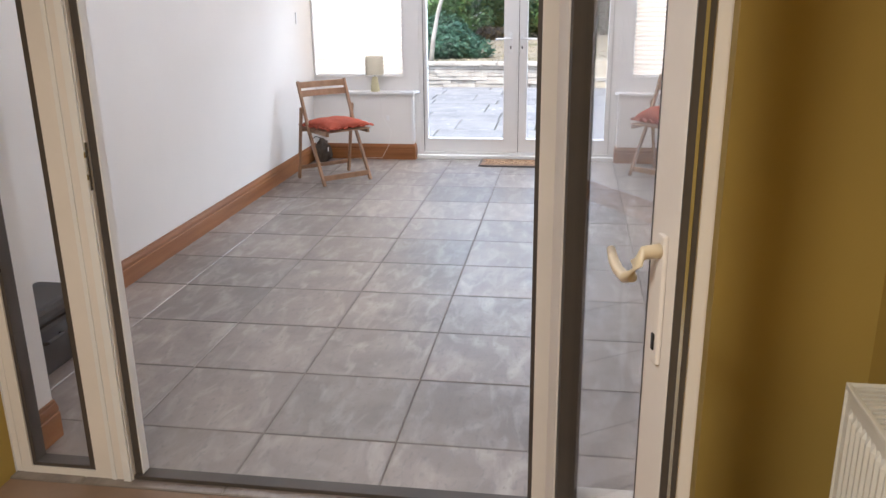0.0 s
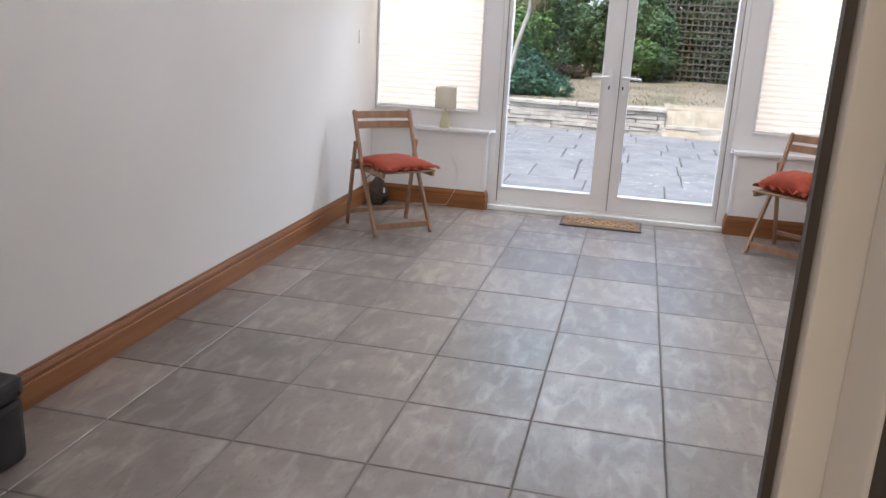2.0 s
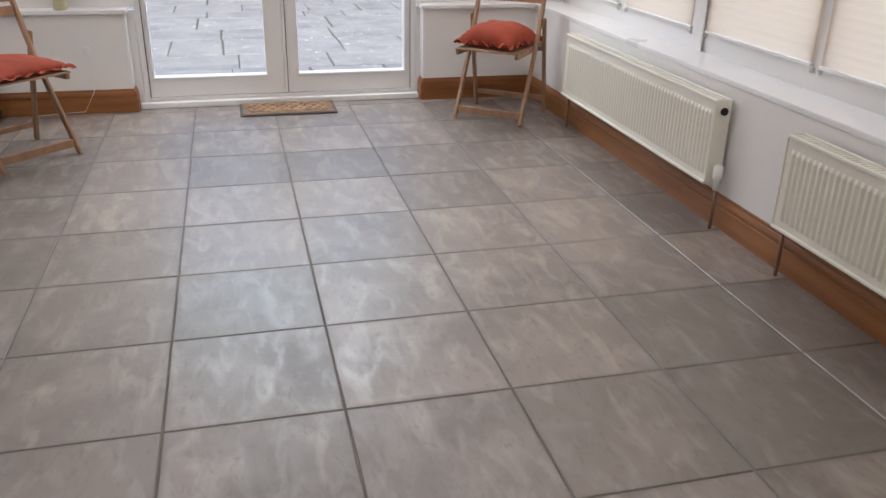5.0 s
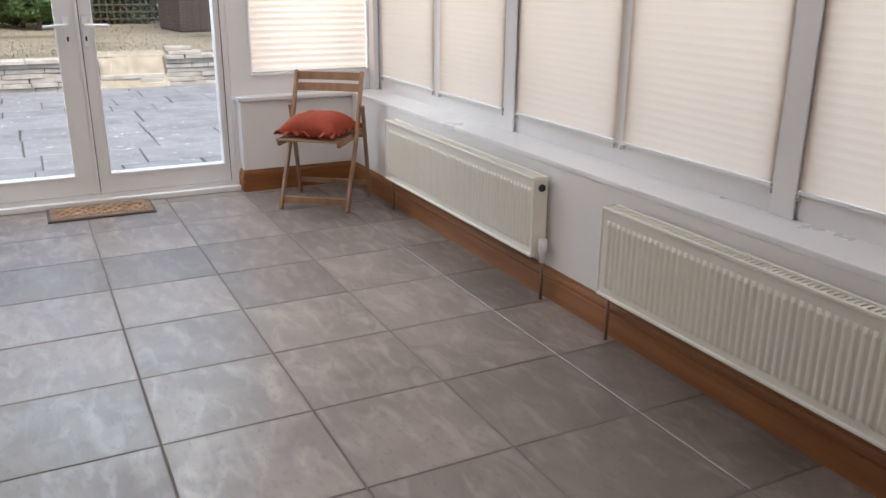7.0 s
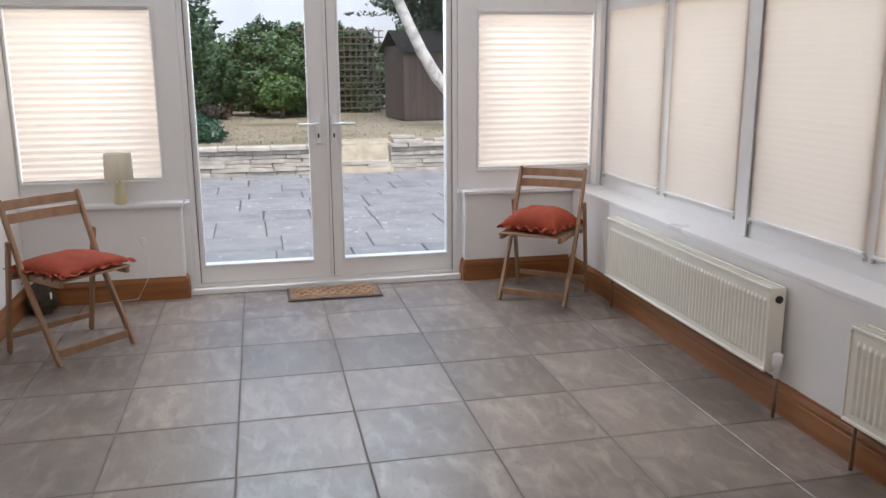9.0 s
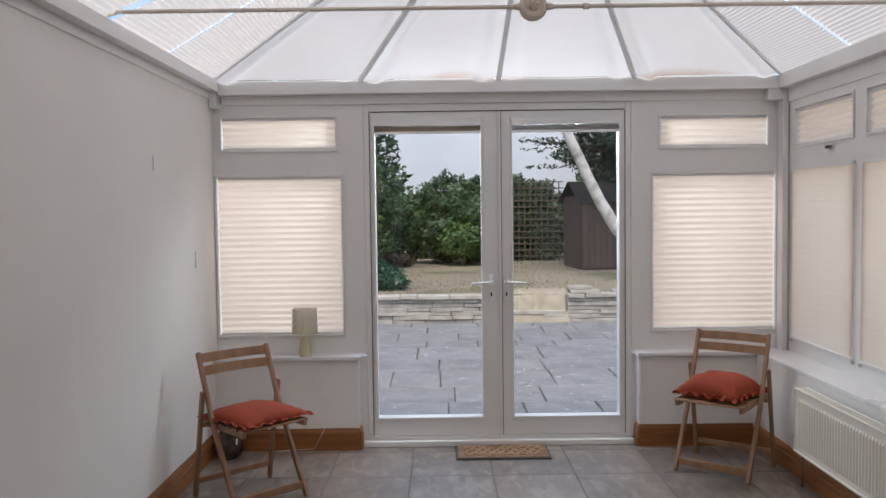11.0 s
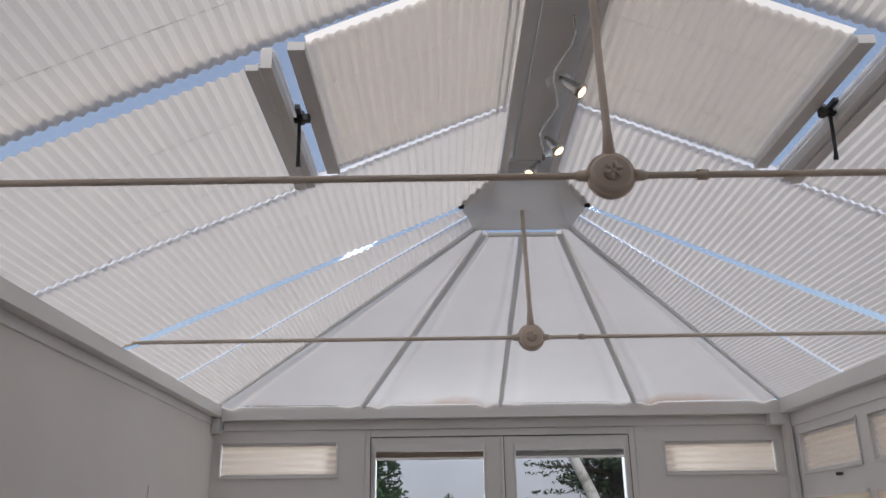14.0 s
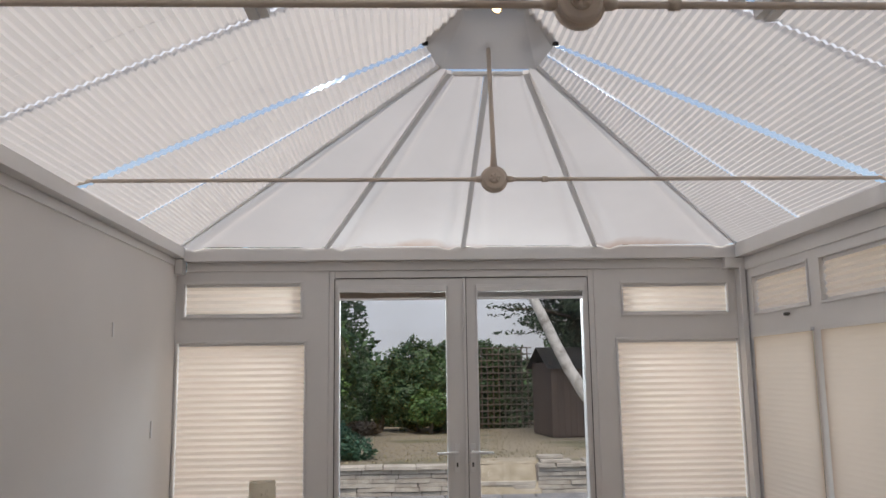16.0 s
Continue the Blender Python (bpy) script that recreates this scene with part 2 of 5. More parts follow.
M_SIDEBLIND = material("warm_cream_side_fabric", (0.74, 0.625, 0.52), 0.9, spread=0.05, scale=1.2, fine=300, bump=0, translucent=0.75)
M_ROOFBLIND = material("white_roof_blind_fabric", (0.79, 0.75, 0.71), 0.9, spread=0.04, scale=2, fine=300, bump=0, translucent=0.55)
M_FANCLOTH = material("stained_roof_blind_fabric", (0.80, 0.765, 0.73), 0.9, spread=0.06, scale=2, fine=300, bump=0, translucent=0.55, stain_y=(6.80, 6.90))
M_MILKYSHEET = material("milky_sheet", (0.90, 0.86, 0.80), 0.5, spread=0.05, scale=1.5, bump=0, translucent=0.95)
# translucent white that catches the sun, for bright daylight in roof gaps
M_GLOWSTRIP = material("daylight_glow_strip", (0.92, 0.93, 0.95), 0.5, spread=0.02, bump=0, translucent=0.92)
M_RAD = material("cream_radiator_enamel", (0.80, 0.77, 0.68), 0.3, spread=0.03, scale=2, fine=40, bump=0.01)
M_COPPER = material("painted_copper_pipe", (0.25, 0.14, 0.09), 0.4, metal=0.3, spread=0.3)
M_CREAM = material("cream_enamel", (0.78, 0.66, 0.47), 0.3, spread=0.05, bump=0.0)
M_TIE = material("beige_painted_steel", (0.72, 0.62, 0.53), 0.45, spread=0.08, bump=0.02)
M_CHROME = material("brushed_chrome", (0.7, 0.7, 0.68), 0.25, metal=1.0, spread=0.1, bump=0.02)
M_WHITEMETAL = material("white_handle", (0.85, 0.85, 0.85), 0.25, spread=0.03, bump=0)
M_MAT_RIM = material("mat_border_fibre", (0.27, 0.165, 0.105), 0.95, spread=0.3, scale=12, fine=200, bump=0.6)
M_MAT_EDGE = material("grey_rubber", (0.09, 0.075, 0.07), 0.8, spread=0.3)
M_MAT = material("coir_fibre", (0.50, 0.32, 0.19), 0.98, second=(0.34, 0.20, 0.11), scale=18, fine=240, bump=0.9, spread=0.3)
M_SHADE = material("linen_lampshade", (0.90, 0.87, 0.79), 0.9, spread=0.04, fine=200, bump=0.1, translucent=0.65)
M_LAMPBASE = material("pale_ceramic", (0.60, 0.56, 0.36), 0.4, spread=0.08)
M_BLACKBAG = material("black_plastic", (0.022, 0.022, 0.024), 0.45, spread=0.3, scale=8)
M_DARKBAG = material("dark_brown_plastic", (0.075, 0.052, 0.036), 0.8, spread=0.4, scale=20, fine=60, bump=0.4)
# white door frame with the warm indoor light put into its colour
M_DOORTRIM = material("beige_lit_frame", (0.78, 0.73, 0.68), 0.4, spread=0.05, bump=0.02)
M_SLAB = material("riven_slab", (0.25, 0.25, 0.252), 0.8, second=(0.17, 0.173, 0.18), scale=3.5, fine=16, bump=0.12, by_object=0.07, spread=0.6, contrast=(0.3, 0.7), specks=0.5)
M_JOINT = material("mossy_joint", (0.09, 0.088, 0.07), 0.95, spread=0.4, scale=9)
M_STONE = material("walling_stone", (0.46, 0.425, 0.37), 0.9, second=(0.34, 0.305, 0.26), scale=6, fine=40, bump=0.5, by_object=0.10)
M_LAWN = material("dry_lawn", (0.24, 0.205, 0.15), 0.98, second=(0.115, 0.115, 0.065), scale=0.9, fine=9, bump=0.8, spread=0.5, contrast=(0.5, 0.68))
M_STRAW = material("straw_litter", (0.40, 0.35, 0.27), 0.98, second=(0.29, 0.25, 0.18), scale=6, fine=40, bump=0.6, spread=0.4)
M_GRASS = material("grass_tuft", (0.29, 0.25, 0.145), 0.9, spread=0.3, island=0.3, bump=0)
M_LEAF = material("dark_leaf", (0.07, 0.135, 0.05), 0.6, second=(0.04, 0.085, 0.035), scale=1.2, fine=8, bump=0, spread=0.4, island=0.45)
M_LEAF2 = material("bright_leaf", (0.11, 0.20, 0.045), 0.6, second=(0.05, 0.11, 0.03), scale=1.5, fine=8, bump=0, spread=0.4, island=0.45)
M_LEAF3 = material("blue_green_leaf", (0.06, 0.15, 0.085), 0.6, second=(0.035, 0.09, 0.05), scale=2, fine=8, bump=0, spread=0.4, island=0.4)
M_CONIFER = material("conifer_needles", (0.03, 0.06, 0.03), 0.7, spread=0.4, scale=2, bump=0, island=0.4)
M_DRYLEAF = material("dry_palm_leaf", (0.42, 0.33, 0.20), 0.8, spread=0.4, island=0.3, bump=0)
M_BARK = material("pale_birch_bark", (0.55, 0.53, 0.50), 0.85, second=(0.20, 0.18, 0.155), scale=5, fine=30, bump=0.5, contrast=(0.5, 0.7))
M_BROWNBARK = material("brown_bark", (0.13, 0.10, 0.07), 0.9, spread=0.4, scale=8, bump=0.6)
M_SHED = material("brown_stained_boards", (0.11, 0.078, 0.062), 0.8, spread=0.3, scale=3, fine=50, bump=0.3, stretch=(3, 3, 0.4), by_object=0.12)
# white plastic made translucent so its shaded undersides come out brighter
M_UPVC_LIT = material("white_upvc_lit_through", (0.80, 0.79, 0.78), 0.4, spread=0.04, scale=2, fine=30, bump=0.01, translucent=0.45)
M_FELT = material("roofing_felt", (0.05, 0.05, 0.05), 0.95, spread=0.3, fine=120, bump=0.4)
# white render with the bluish bright haze put into its colour
M_RENDER = material("haze_tinted_render", (0.68, 0.72, 0.78), 0.9, spread=0.06, scale=0.7, fine=60, bump=0.2)
M_TRELLIS = material("grey_trellis_wood", (0.16, 0.13, 0.11), 0.9, spread=0.3)
M_FLOORK = material("kitchen_floor", (0.25, 0.16, 0.10), 0.5, spread=0.2, scale=2, fine=40)
M_GLASS = glass_material("window_glass")
M_ROOFGLASS = glass_material("hazy_roof_sheet", (1.0, 0.99, 0.98), 0.3, 0.12)
M_BULB = emitter("halogen_bulb", (1.0, 0.66, 0.34), 5)


# ---- helpers of shape ----
def link_mesh(name, bm, mat, parent=None, label="", smooth=False):
    me = bpy.data.meshes.new(name)
    bm.to_mesh(me)
    bm.free()
    me.materials.append(mat)
    if smooth:
        me.polygons.foreach_set("use_smooth", [True] * len(me.polygons))
    ob = new(name, me)
    if parent is not None:
        ob.parent = parent
    return tagged(ob, label)


def part(name, bm, mat, parent, label="", smooth=False):
    return link_mesh(name, bm, mat, parent, label, smooth)


def add_box(bm, x0, x1, y0, y1, z0, z1, m=None):
    vs = [bm.verts.new(v) for v in [(x0, y0, z0), (x1, y0, z0), (x1, y1, z0), (x0, y1, z0), (x0, y0, z1), (x1, y0, z1), (x1, y1, z1), (x0, y1, z1)]]
    for f in ((3, 2, 1, 0), (4, 5, 6, 7), (0, 1, 5, 4), (1, 2, 6, 5), (2, 3, 7, 6), (3, 0, 4, 7)):
        bm.faces.new([vs[i] for i in f])
    if m is not None:
        bmesh.ops.transform(bm, matrix=m, verts=vs)
    return vs


def boxes(items, bevel=0.0, m=None):
    bm = bmesh.new()
    for it in items:
        add_box(bm, *it, m=m)
    if bevel:
        bmesh.ops.bevel(bm, geom=bm.edges[:], offset=bevel, segments=2, affect="EDGES", profile=0.6)
    return bm


def thing(name, label, category, group="", place=(0, 0, 0)):
    ob = new(name)
    ob.location = place
    return tagged(ob, label, category, group)


def structure(name, bm, mat, label="", smooth=False):
    return tagged(link_mesh(name, bm, mat, None, label, smooth), kind="structure")


def add_bar(bm, a, b, w, h, up=(0, 0, 1)):
    """A bar of section w x h from a to b."""
    a, b = Vector(a), Vector(b)
    d = (b - a).normalized()
    side = d.cross(Vector(up)).normalized()
    top = side.cross(d)
    vs = []
    for p in (a, b):
        for s, t in ((-1, -1), (1, -1), (1, 1), (-1, 1)):
            vs.append(bm.verts.new(p + side * (s * w / 2) + top * (t * h / 2)))
    for f in ((0, 1, 2, 3), (7, 6, 5, 4), (0, 4, 5, 1), (1, 5, 6, 2), (2, 6, 7, 3), (3, 7, 4, 0)):
        bm.faces.new([vs[i] for i in f])
    return vs


def add_tube(bm, points, radii, sides=10, cap=True):
    points = [Vector(p) for p in points]
    rings = []
    for i, p in enumerate(points):
        d = (points[min(i + 1, len(points) - 1)] - points[max(i - 1, 0)]).normalized()
        ref = Vector((0, 0, 1)) if abs(d.z) < 0.9 else Vector((1, 0, 0))
        u = d.cross(ref).normalized()
        v = d.cross(u)
        r = radii[i] if isinstance(radii, (list, tuple)) else radii
        rings.append([bm.verts.new(p + (u * math.cos(k * math.tau / sides) + v * math.sin(k * math.tau / sides)) * r) for k in range(sides)])
    for a, b in zip(rings, rings[1:]):
        for k in range(sides):
            bm.faces.new((a[k], a[(k + 1) % sides], b[(k + 1) % sides], b[k]))
    if cap:
        bm.faces.new(rings[0][::-1])
        bm.faces.new(rings[-1])
    return bm


def tube(points, radii, sides=10):
    return add_tube(bmesh.new(), points, radii, sides)


def lathe(profile, sides=24, centre=(0, 0), axis="z"):
    """A turned solid from (radius, height) pairs."""
    bm = bmesh.new()
    rings = []
    for r, z in profile:
        ring = []
        for k in range(sides):
            c, s = math.cos(k * math.tau / sides) * r, math.sin(k * math.tau / sides) * r
            ring.append(bm.verts.new((centre[0] + c, centre[1] + s, z) if axis == "z" else (c, z, s)))
        rings.append(ring)
    for a, b in zip(rings, rings[1:]):
        for k in range(sides):
            bm.faces.new((a[k], a[(k + 1) % sides], b[(k + 1) % sides], b[k]))
    bm.faces.new(rings[0][::-1])
    bm.faces.new(rings[-1])
    bmesh.ops.recalc_face_normals(bm, faces=bm.faces[:])
    return bm


def pleated(a0, a1, b0, b1, pitch, depth, along=None):
    """A pleated cloth whose folds run from the edge a to the edge b; with thickness."""
    a0, a1, b0, b1 = map(Vector, (a0, a1, b0, b1))
    n = max(4, round(max((a1 - a0).length, (b1 - b0).length) / pitch)) * 2
    nrm = (a1 - a0).cross(b0 - a0).normalized()
    bm = bmesh.new()
    rows = []
    for i in range(n + 1):
        t = i / n
        off = nrm * (depth / 2 if i % 2 else -depth / 2)
        rows.append((bm.verts.new(a0.lerp(a1, t) + off), bm.verts.new(b0.lerp(b1, t) + off)))
    for r, s in zip(rows, rows[1:]):
        bm.faces.new((r[0], r[1], s[1], s[0]))
    return bm


# ---- sizes of the room ----
XL, XR, YN, YF = -1.652, 1.635, 2.20, 6.98
EAVE = 2.24
RX, SLOPE = 0.11, 0.427
HUB_Y = 5.25


def roof_z(x):
    return EAVE + SLOPE * (1.72 - abs(x - RX))


# ---- the large structure ----
def build_shell():
    structure("wall_west", boxes([(XL - 0.25, XL, 1.95, 7.25, -0.1, 2.13)]), M_WALL)
    # eaves beams
    structure("trim", boxes([(XL - 0.1, XL + 0.008, 1.95, 7.05, 2.13, 2.175), (XL - 0.1, XL + 0.06, 1.95, 7.05, 2.175, 2.24)], 0.003), M_UPVC)
    structure("trim", boxes([(XL + 0.06, 1.80, 6.93, 7.05, 2.10, 2.155), (XL + 0.06, 1.80, 6.865, 7.05, 2.155, 2.235)], 0.003), M_UPVC)
    structure("trim", boxes([(1.82, 1.95, 1.95, 7.05, 2.075, 2.155), (1.765, 1.95, 1.95, 7.05, 2.155, 2.24)], 0.003), M_UPVC)
    structure("trim", boxes([(1.70, 1.83, 6.87, 6.96, 2.09, 2.17), (XL + 0.005, XL + 0.05, 6.86, 6.96, 2.08, 2.17)], 0.004), M_UPVC)
    # dwarf walls
    structure("wall_north_west", boxes([(XL, -0.781, 6.87, 7.2, -0.1, 0.553)]), M_WALL)
    structure("wall_north_east", boxes([(0.925, XR, 6.87, 7.2, -0.1, 0.553)]), M_WALL)
    structure("wall_east", boxes([(XR, 1.95, 1.95, 7.2, -0.1, 0.553)]), M_WALL)
    structure("window_sill_1", boxes([(XL, -0.765, 6.842, 6.99, 0.553, 0.577)], 0.005), M_SILL)
    structure("window_sill_2", boxes([(0.908, 1.632, 6.842, 6.99, 0.553, 0.577)], 0.005), M_SILL)
    structure("window_sill_3", boxes([(1.632, 1.90, 2.2, 6.99, 0.553, 0.577)], 0.005), M_SILL)
    # corner beads of the dwarf walls
    structure("trim", boxes([(-0.795, -0.777, 6.862, 6.95, 0.16, 0.552), (0.921, 0.939, 6.862, 6.95, 0.16, 0.552)], 0.003), M_SILL)
    # wall with the inner doorway
    structure("wall_south", boxes([(XL - 0.25, -1.13, 1.98, YN, -0.1, 3.3), (0.92, 1.95, 1.98, YN, -0.1, 3.3), (-1.13, 0.92, 1.98, YN, 2.08, 3.3)]), M_WALL)
    structure("wall_kitchen_door", boxes([(-2.4, -1.13, 1.90, 1.979, -0.1, 2.4), (0.875, 1.35, 1.90, 1.979, -0.1, 2.4), (-1.13, 0.875, 1.90, 1.979, 2.08, 2.4)]), M_YELLOW)
    structure("wall_kitchen_east", boxes([(1.25, 1.4, -2.6, 1.90, -0.1, 2.4)]), M_YELLOW)
    structure("wall_kitchen_west", boxes([(-2.5, -2.4, -2.6, 1.90, -0.1, 2.4)]), M_YELLOW)
    structure("wall_kitchen_south", boxes([(-2.4, 1.25, -2.6, -2.5, -0.1, 2.4)]), M_YELLOW)
    structure("ceiling", boxes([(-2.5, 1.4, -2.6, 1.979, 2.4, 2.5)]), M_WALL, "white kitchen ceiling")
    structure("floor_kitchen", boxes([(-2.5, 1.4, -2.6, 1.95, -0.1, -0.005)]), M_FLOORK)
    structure("floor", boxes([(XL, XR, 1.95, 7.05, -0.1, -0.003)]), M_GROUT, "dark grout bed under square stone tiles")
    # the house above the kitchen: unseen, its height set for how far it shades
    structure("wall_house", boxes([(-6.0, 6.0, -2.9, -2.61, -0.2, 4.2), (-6.0, -2.51, -2.61, 1.97, -0.2, 4.2), (1.96, 6.0, -2.61, 1.97, -0.2, 4.2),
                                   (-2.50, 1.95, 1.60, 1.97, 3.31, 4.2), (-6, 6, -2.9, 1.97, 4.2, 4.3)]), M_RENDER)


def skirting_bm(length, along_y=True):
    """Skirting profile swept along its length; the back lies on the plane 0."""
    prof = [(0, 0), (0.018, 0), (0.018, 0.086), (0.0135, 0.089), (0.0135, 0.093), (0.0155, 0.096), (0.015, 0.106), (0.0105, 0.118), (0.007, 0.121), (0.006, 0.130), (0, 0.132)]
    bm = bmesh.new()
    ends = [[bm.verts.new((p[0], y, p[1])) for p in prof] for y in (0, length)]
    n = len(prof)
    for k in range(n):
        bm.faces.new((ends[0][k], ends[0][(k + 1) % n], ends[1][(k + 1) % n], ends[1][k]))
    bm.faces.new(ends[0][::-1])
    bm.faces.new(ends[1])
    bmesh.ops.recalc_face_normals(bm, faces=bm.faces[:])
    return bm


def build_skirting():
    def run(x, y, length, rz, mat, label="varnished oak skirting board with a moulded top"):
        bm = skirting_bm(length)
        bmesh.ops.transform(bm, matrix=pose(x, y, 0, 0, 0, rz), verts=bm.verts[:])
        structure("baseboard", bm, mat, label)
    run(XL, YN, 6.87 - YN, 0, M_OAK)
    run(XR, 6.87, 6.87 - YN, 180, M_OAK)
    run(XL + 0.018, 6.87, -XL - 0.018 - 0.781, -90, M_OAKX)
    run(0.925, 6.87, XR - 0.018 - 0.925, -90, M_OAKX)
    run(-0.781, 6.852, 0.105, 0, M_OAK)
    run(0.925, 6.957, 0.105, 180, M_OAK)
    run(-1.13, 2.03, 0.175, 0, M_OAK)


# ---- windows ----
def window_frame(name, uvs, holes, depth0, depth1, vertical_axis, mat=M_UPVC):
    """A frame that fills the rectangle uvs=(u0,u1,z0,z1) but for the holes, as one mesh of joined members."""
    u0, u1, z0, z1 = uvs
    us = sorted({u0, u1, *[h[0] for h in holes], *[h[1] for h in holes]})
    zs = sorted({z0, z1, *[h[2] for h in holes], *[h[3] for h in holes]})
    cells = []
    for a, b in zip(us, us[1:]):
        runs = []
        for c, d in zip(zs, zs[1:]):
            mu, mz = (a + b) / 2, (c + d) / 2
            if any(h[0] < mu < h[1] and h[2] < mz < h[3] for h in holes):
                continue
            if runs and abs(runs[-1][1] - c) < 1e-9:
                runs[-1][1] = d
            else:
                runs.append([c, d])
        cells += [(a, b, c, d) for c, d in runs]
    items = [(a, b, depth0, depth1, c, d) if vertical_axis == "x" else (depth0, depth1, a, b, c, d) for a, b, c, d in cells]
    return boxes(items)


def hole_rim(hole, lo, hi, axis, width=0.014):
    """A thin raised bead round an opening."""
    a, b, c, d = hole
    w = width
    it = [(a - w, b + w, c - w, c), (a - w, b + w, d, d + w), (a - w, a, c, d), (b, b + w, c, d)]
    return boxes([(p, q, lo, hi, r, s) if axis == "x" else (lo, hi, p, q, r, s) for p, q, r, s in it], 0.003)


def glazing(parent, hole, at, axis):
    a, b, c, d = hole
    e = 0.01
    it = (a - e, b + e, at, at + 0.004, c - e, d + e) if axis == "x" else (at, at + 0.004, a - e, b + e, c - e, d + e)
    pane = part("pane", boxes([it]), M_GLASS, parent, "clear window pane")
    pane.visible_shadow = False
    return pane


def blind(hole, at, axis, pitch=0.021, depth=0.012, cloth=None, group="pleated window blinds", label="cream pleated blind drawn fully down in a white window"):
    """A pleated blind with its head and foot rails."""
    a, b, c, d = hole
    ob = thing("pleated_blind", label, "blind", group)
    P = (lambda u, z: (u, at, z)) if axis == "x" else (lambda u, z: (at, u, z))
    g = 0.004
    part("cloth", pleated(P(a + g, c + 0.014), P(a + g, d - 0.018), P(b - g, c + 0.014), P(b - g, d - 0.018), pitch, depth), cloth or M_BLIND, ob)
    for nm, lo, hi in (("bottom_rail", c + 0.001, c + 0.013), ("head_rail", d - 0.018, d - 0.001)):
        it = (a + g, b - g, at - 0.009, at + 0.009, lo, hi) if axis == "x" else (at - 0.009, at + 0.009, a + g, b - g, lo, hi)
        part(nm, boxes([it], 0.002), M_UPVC, ob, "white rail")
    return ob


NORTH_WIN = [((-1.655, -0.735), [(-1.60, -0.905, 1.83, 2.025), (-1.635, -0.878, 0.70, 1.668)]),
             ((0.895, 1.80), [(1.075, 1.73, 1.82, 2.005), (1.03, 1.778, 0.70, 1.66)])]
EAST_PANES = [(6.09, 6.79), (5.325, 5.97), (4.47, 5.165), (3.69, 4.385), (2.87, 3.55), (2.22, 2.78)]


def build_windows():
    n = 0
    for (u0, u1), holes in NORTH_WIN:
        n += 1
        w = thing(f"window_{n}", "white plastic window with a top light above a tall pane, blinds down", "window")
        w["kind"] = "structure"
        part("window_frame", window_frame("f", (u0, u1, 0.577, 2.10), holes, 6.945, 7.02, "x"), M_UPVC, w)
        for h in holes:
            part("glazing_bead", hole_rim(h, 6.935, 6.9445, "x"), M_UPVC, w)
            glazing(w, h, 6.99, "x")
            blind(h, 6.966, "x", 0.037, 0.012)
    w = thing("window_3", "long white plastic window of six bays above a deep sill, blinds down", "window")
    w["kind"] = "structure"
    holes = []
    for a, b in EAST_PANES:
        holes += [(a, b, 0.672, 1.668), (a + 0.012, b - 0.012, 1.805, 2.02)]
    part("window_frame", window_frame("f", (2.20, 6.94, 0.577, 2.075), holes, 1.83, 1.90, "y"), M_UPVC, w)
    for h in holes:
        if h[2] > 1:
            part("glazing_bead", hole_rim(h, 1.82, 1.8295, "y"), M_UPVC, w)
        glazing(w, h, 1.88, "y")
        if h[2] < 1:
            wide = (h[0] - 0.022, h[1] + 0.022, h[2] - 0.012, h[3] + 0.01)
            bl = blind(wide, 1.8185, "y", 0.030, 0.0012, M_SIDEBLIND, label="cream pleated blind drawn smooth and fully down before a side window")
            for yc in wide[:2]:
                part("foot_clip", boxes([(1.812, 1.8295, yc - 0.005, yc + 0.005, h[2] - 0.032, h[2] - 0.0125)], 0.002), M_CHROME, bl, "small grey holding clip")
        else:
            blind(h, 1.849, "y", 0.036, 0.014, M_SIDEBLIND)
    for y in (5.245, 3.62):
        part("post", boxes([(1.812, 1.8195, y - 0.045, y + 0.045, 0.577, 2.075)], 0.004), M_UPVC, w)
    part("post", boxes([(1.785, 1.8195, 6.86, 6.944, 0.577, 2.09)], 0.004), M_UPVC, w)
    for y in (6.35, 4.82):
        bm = tube([(1.812, y, 1.765), (1.812, y - 0.05, 1.765)], 0.005, 8)
        add_box(bm, 1.806, 1.8285, y - 0.012, y + 0.012, 1.757, 1.773)
        part("window_handle", bm, M_BLACKBAG, w, "small dark window handle")


def lever_handle(parent, x, z, y, sx, mat=M_WHITEMETAL):
    """Back plate and lever on a door leaf that faces -y; sx is the side to which the lever points."""
    h = part("door_handle", boxes([(x - 0.016, x + 0.016, y - 0.012, y - 0.001, z - 0.12, z + 0.05)], 0.004), mat, parent, "white lever handle on a long plate")
    part("lever", tube([(x, y - 0.01, z), (x, y - 0.05, z), (x + sx * 0.02, y - 0.055, z), (x + sx * 0.12, y - 0.05, z - 0.004)], [0.01, 0.009, 0.009, 0.008], 10), mat, h, smooth=True)
    part("keyhole", boxes([(x - 0.005, x + 0.005, y - 0.015, y - 0.0125, z - 0.085, z - 0.06)], 0.001), M_BLACKBAG, h, "black keyhole")


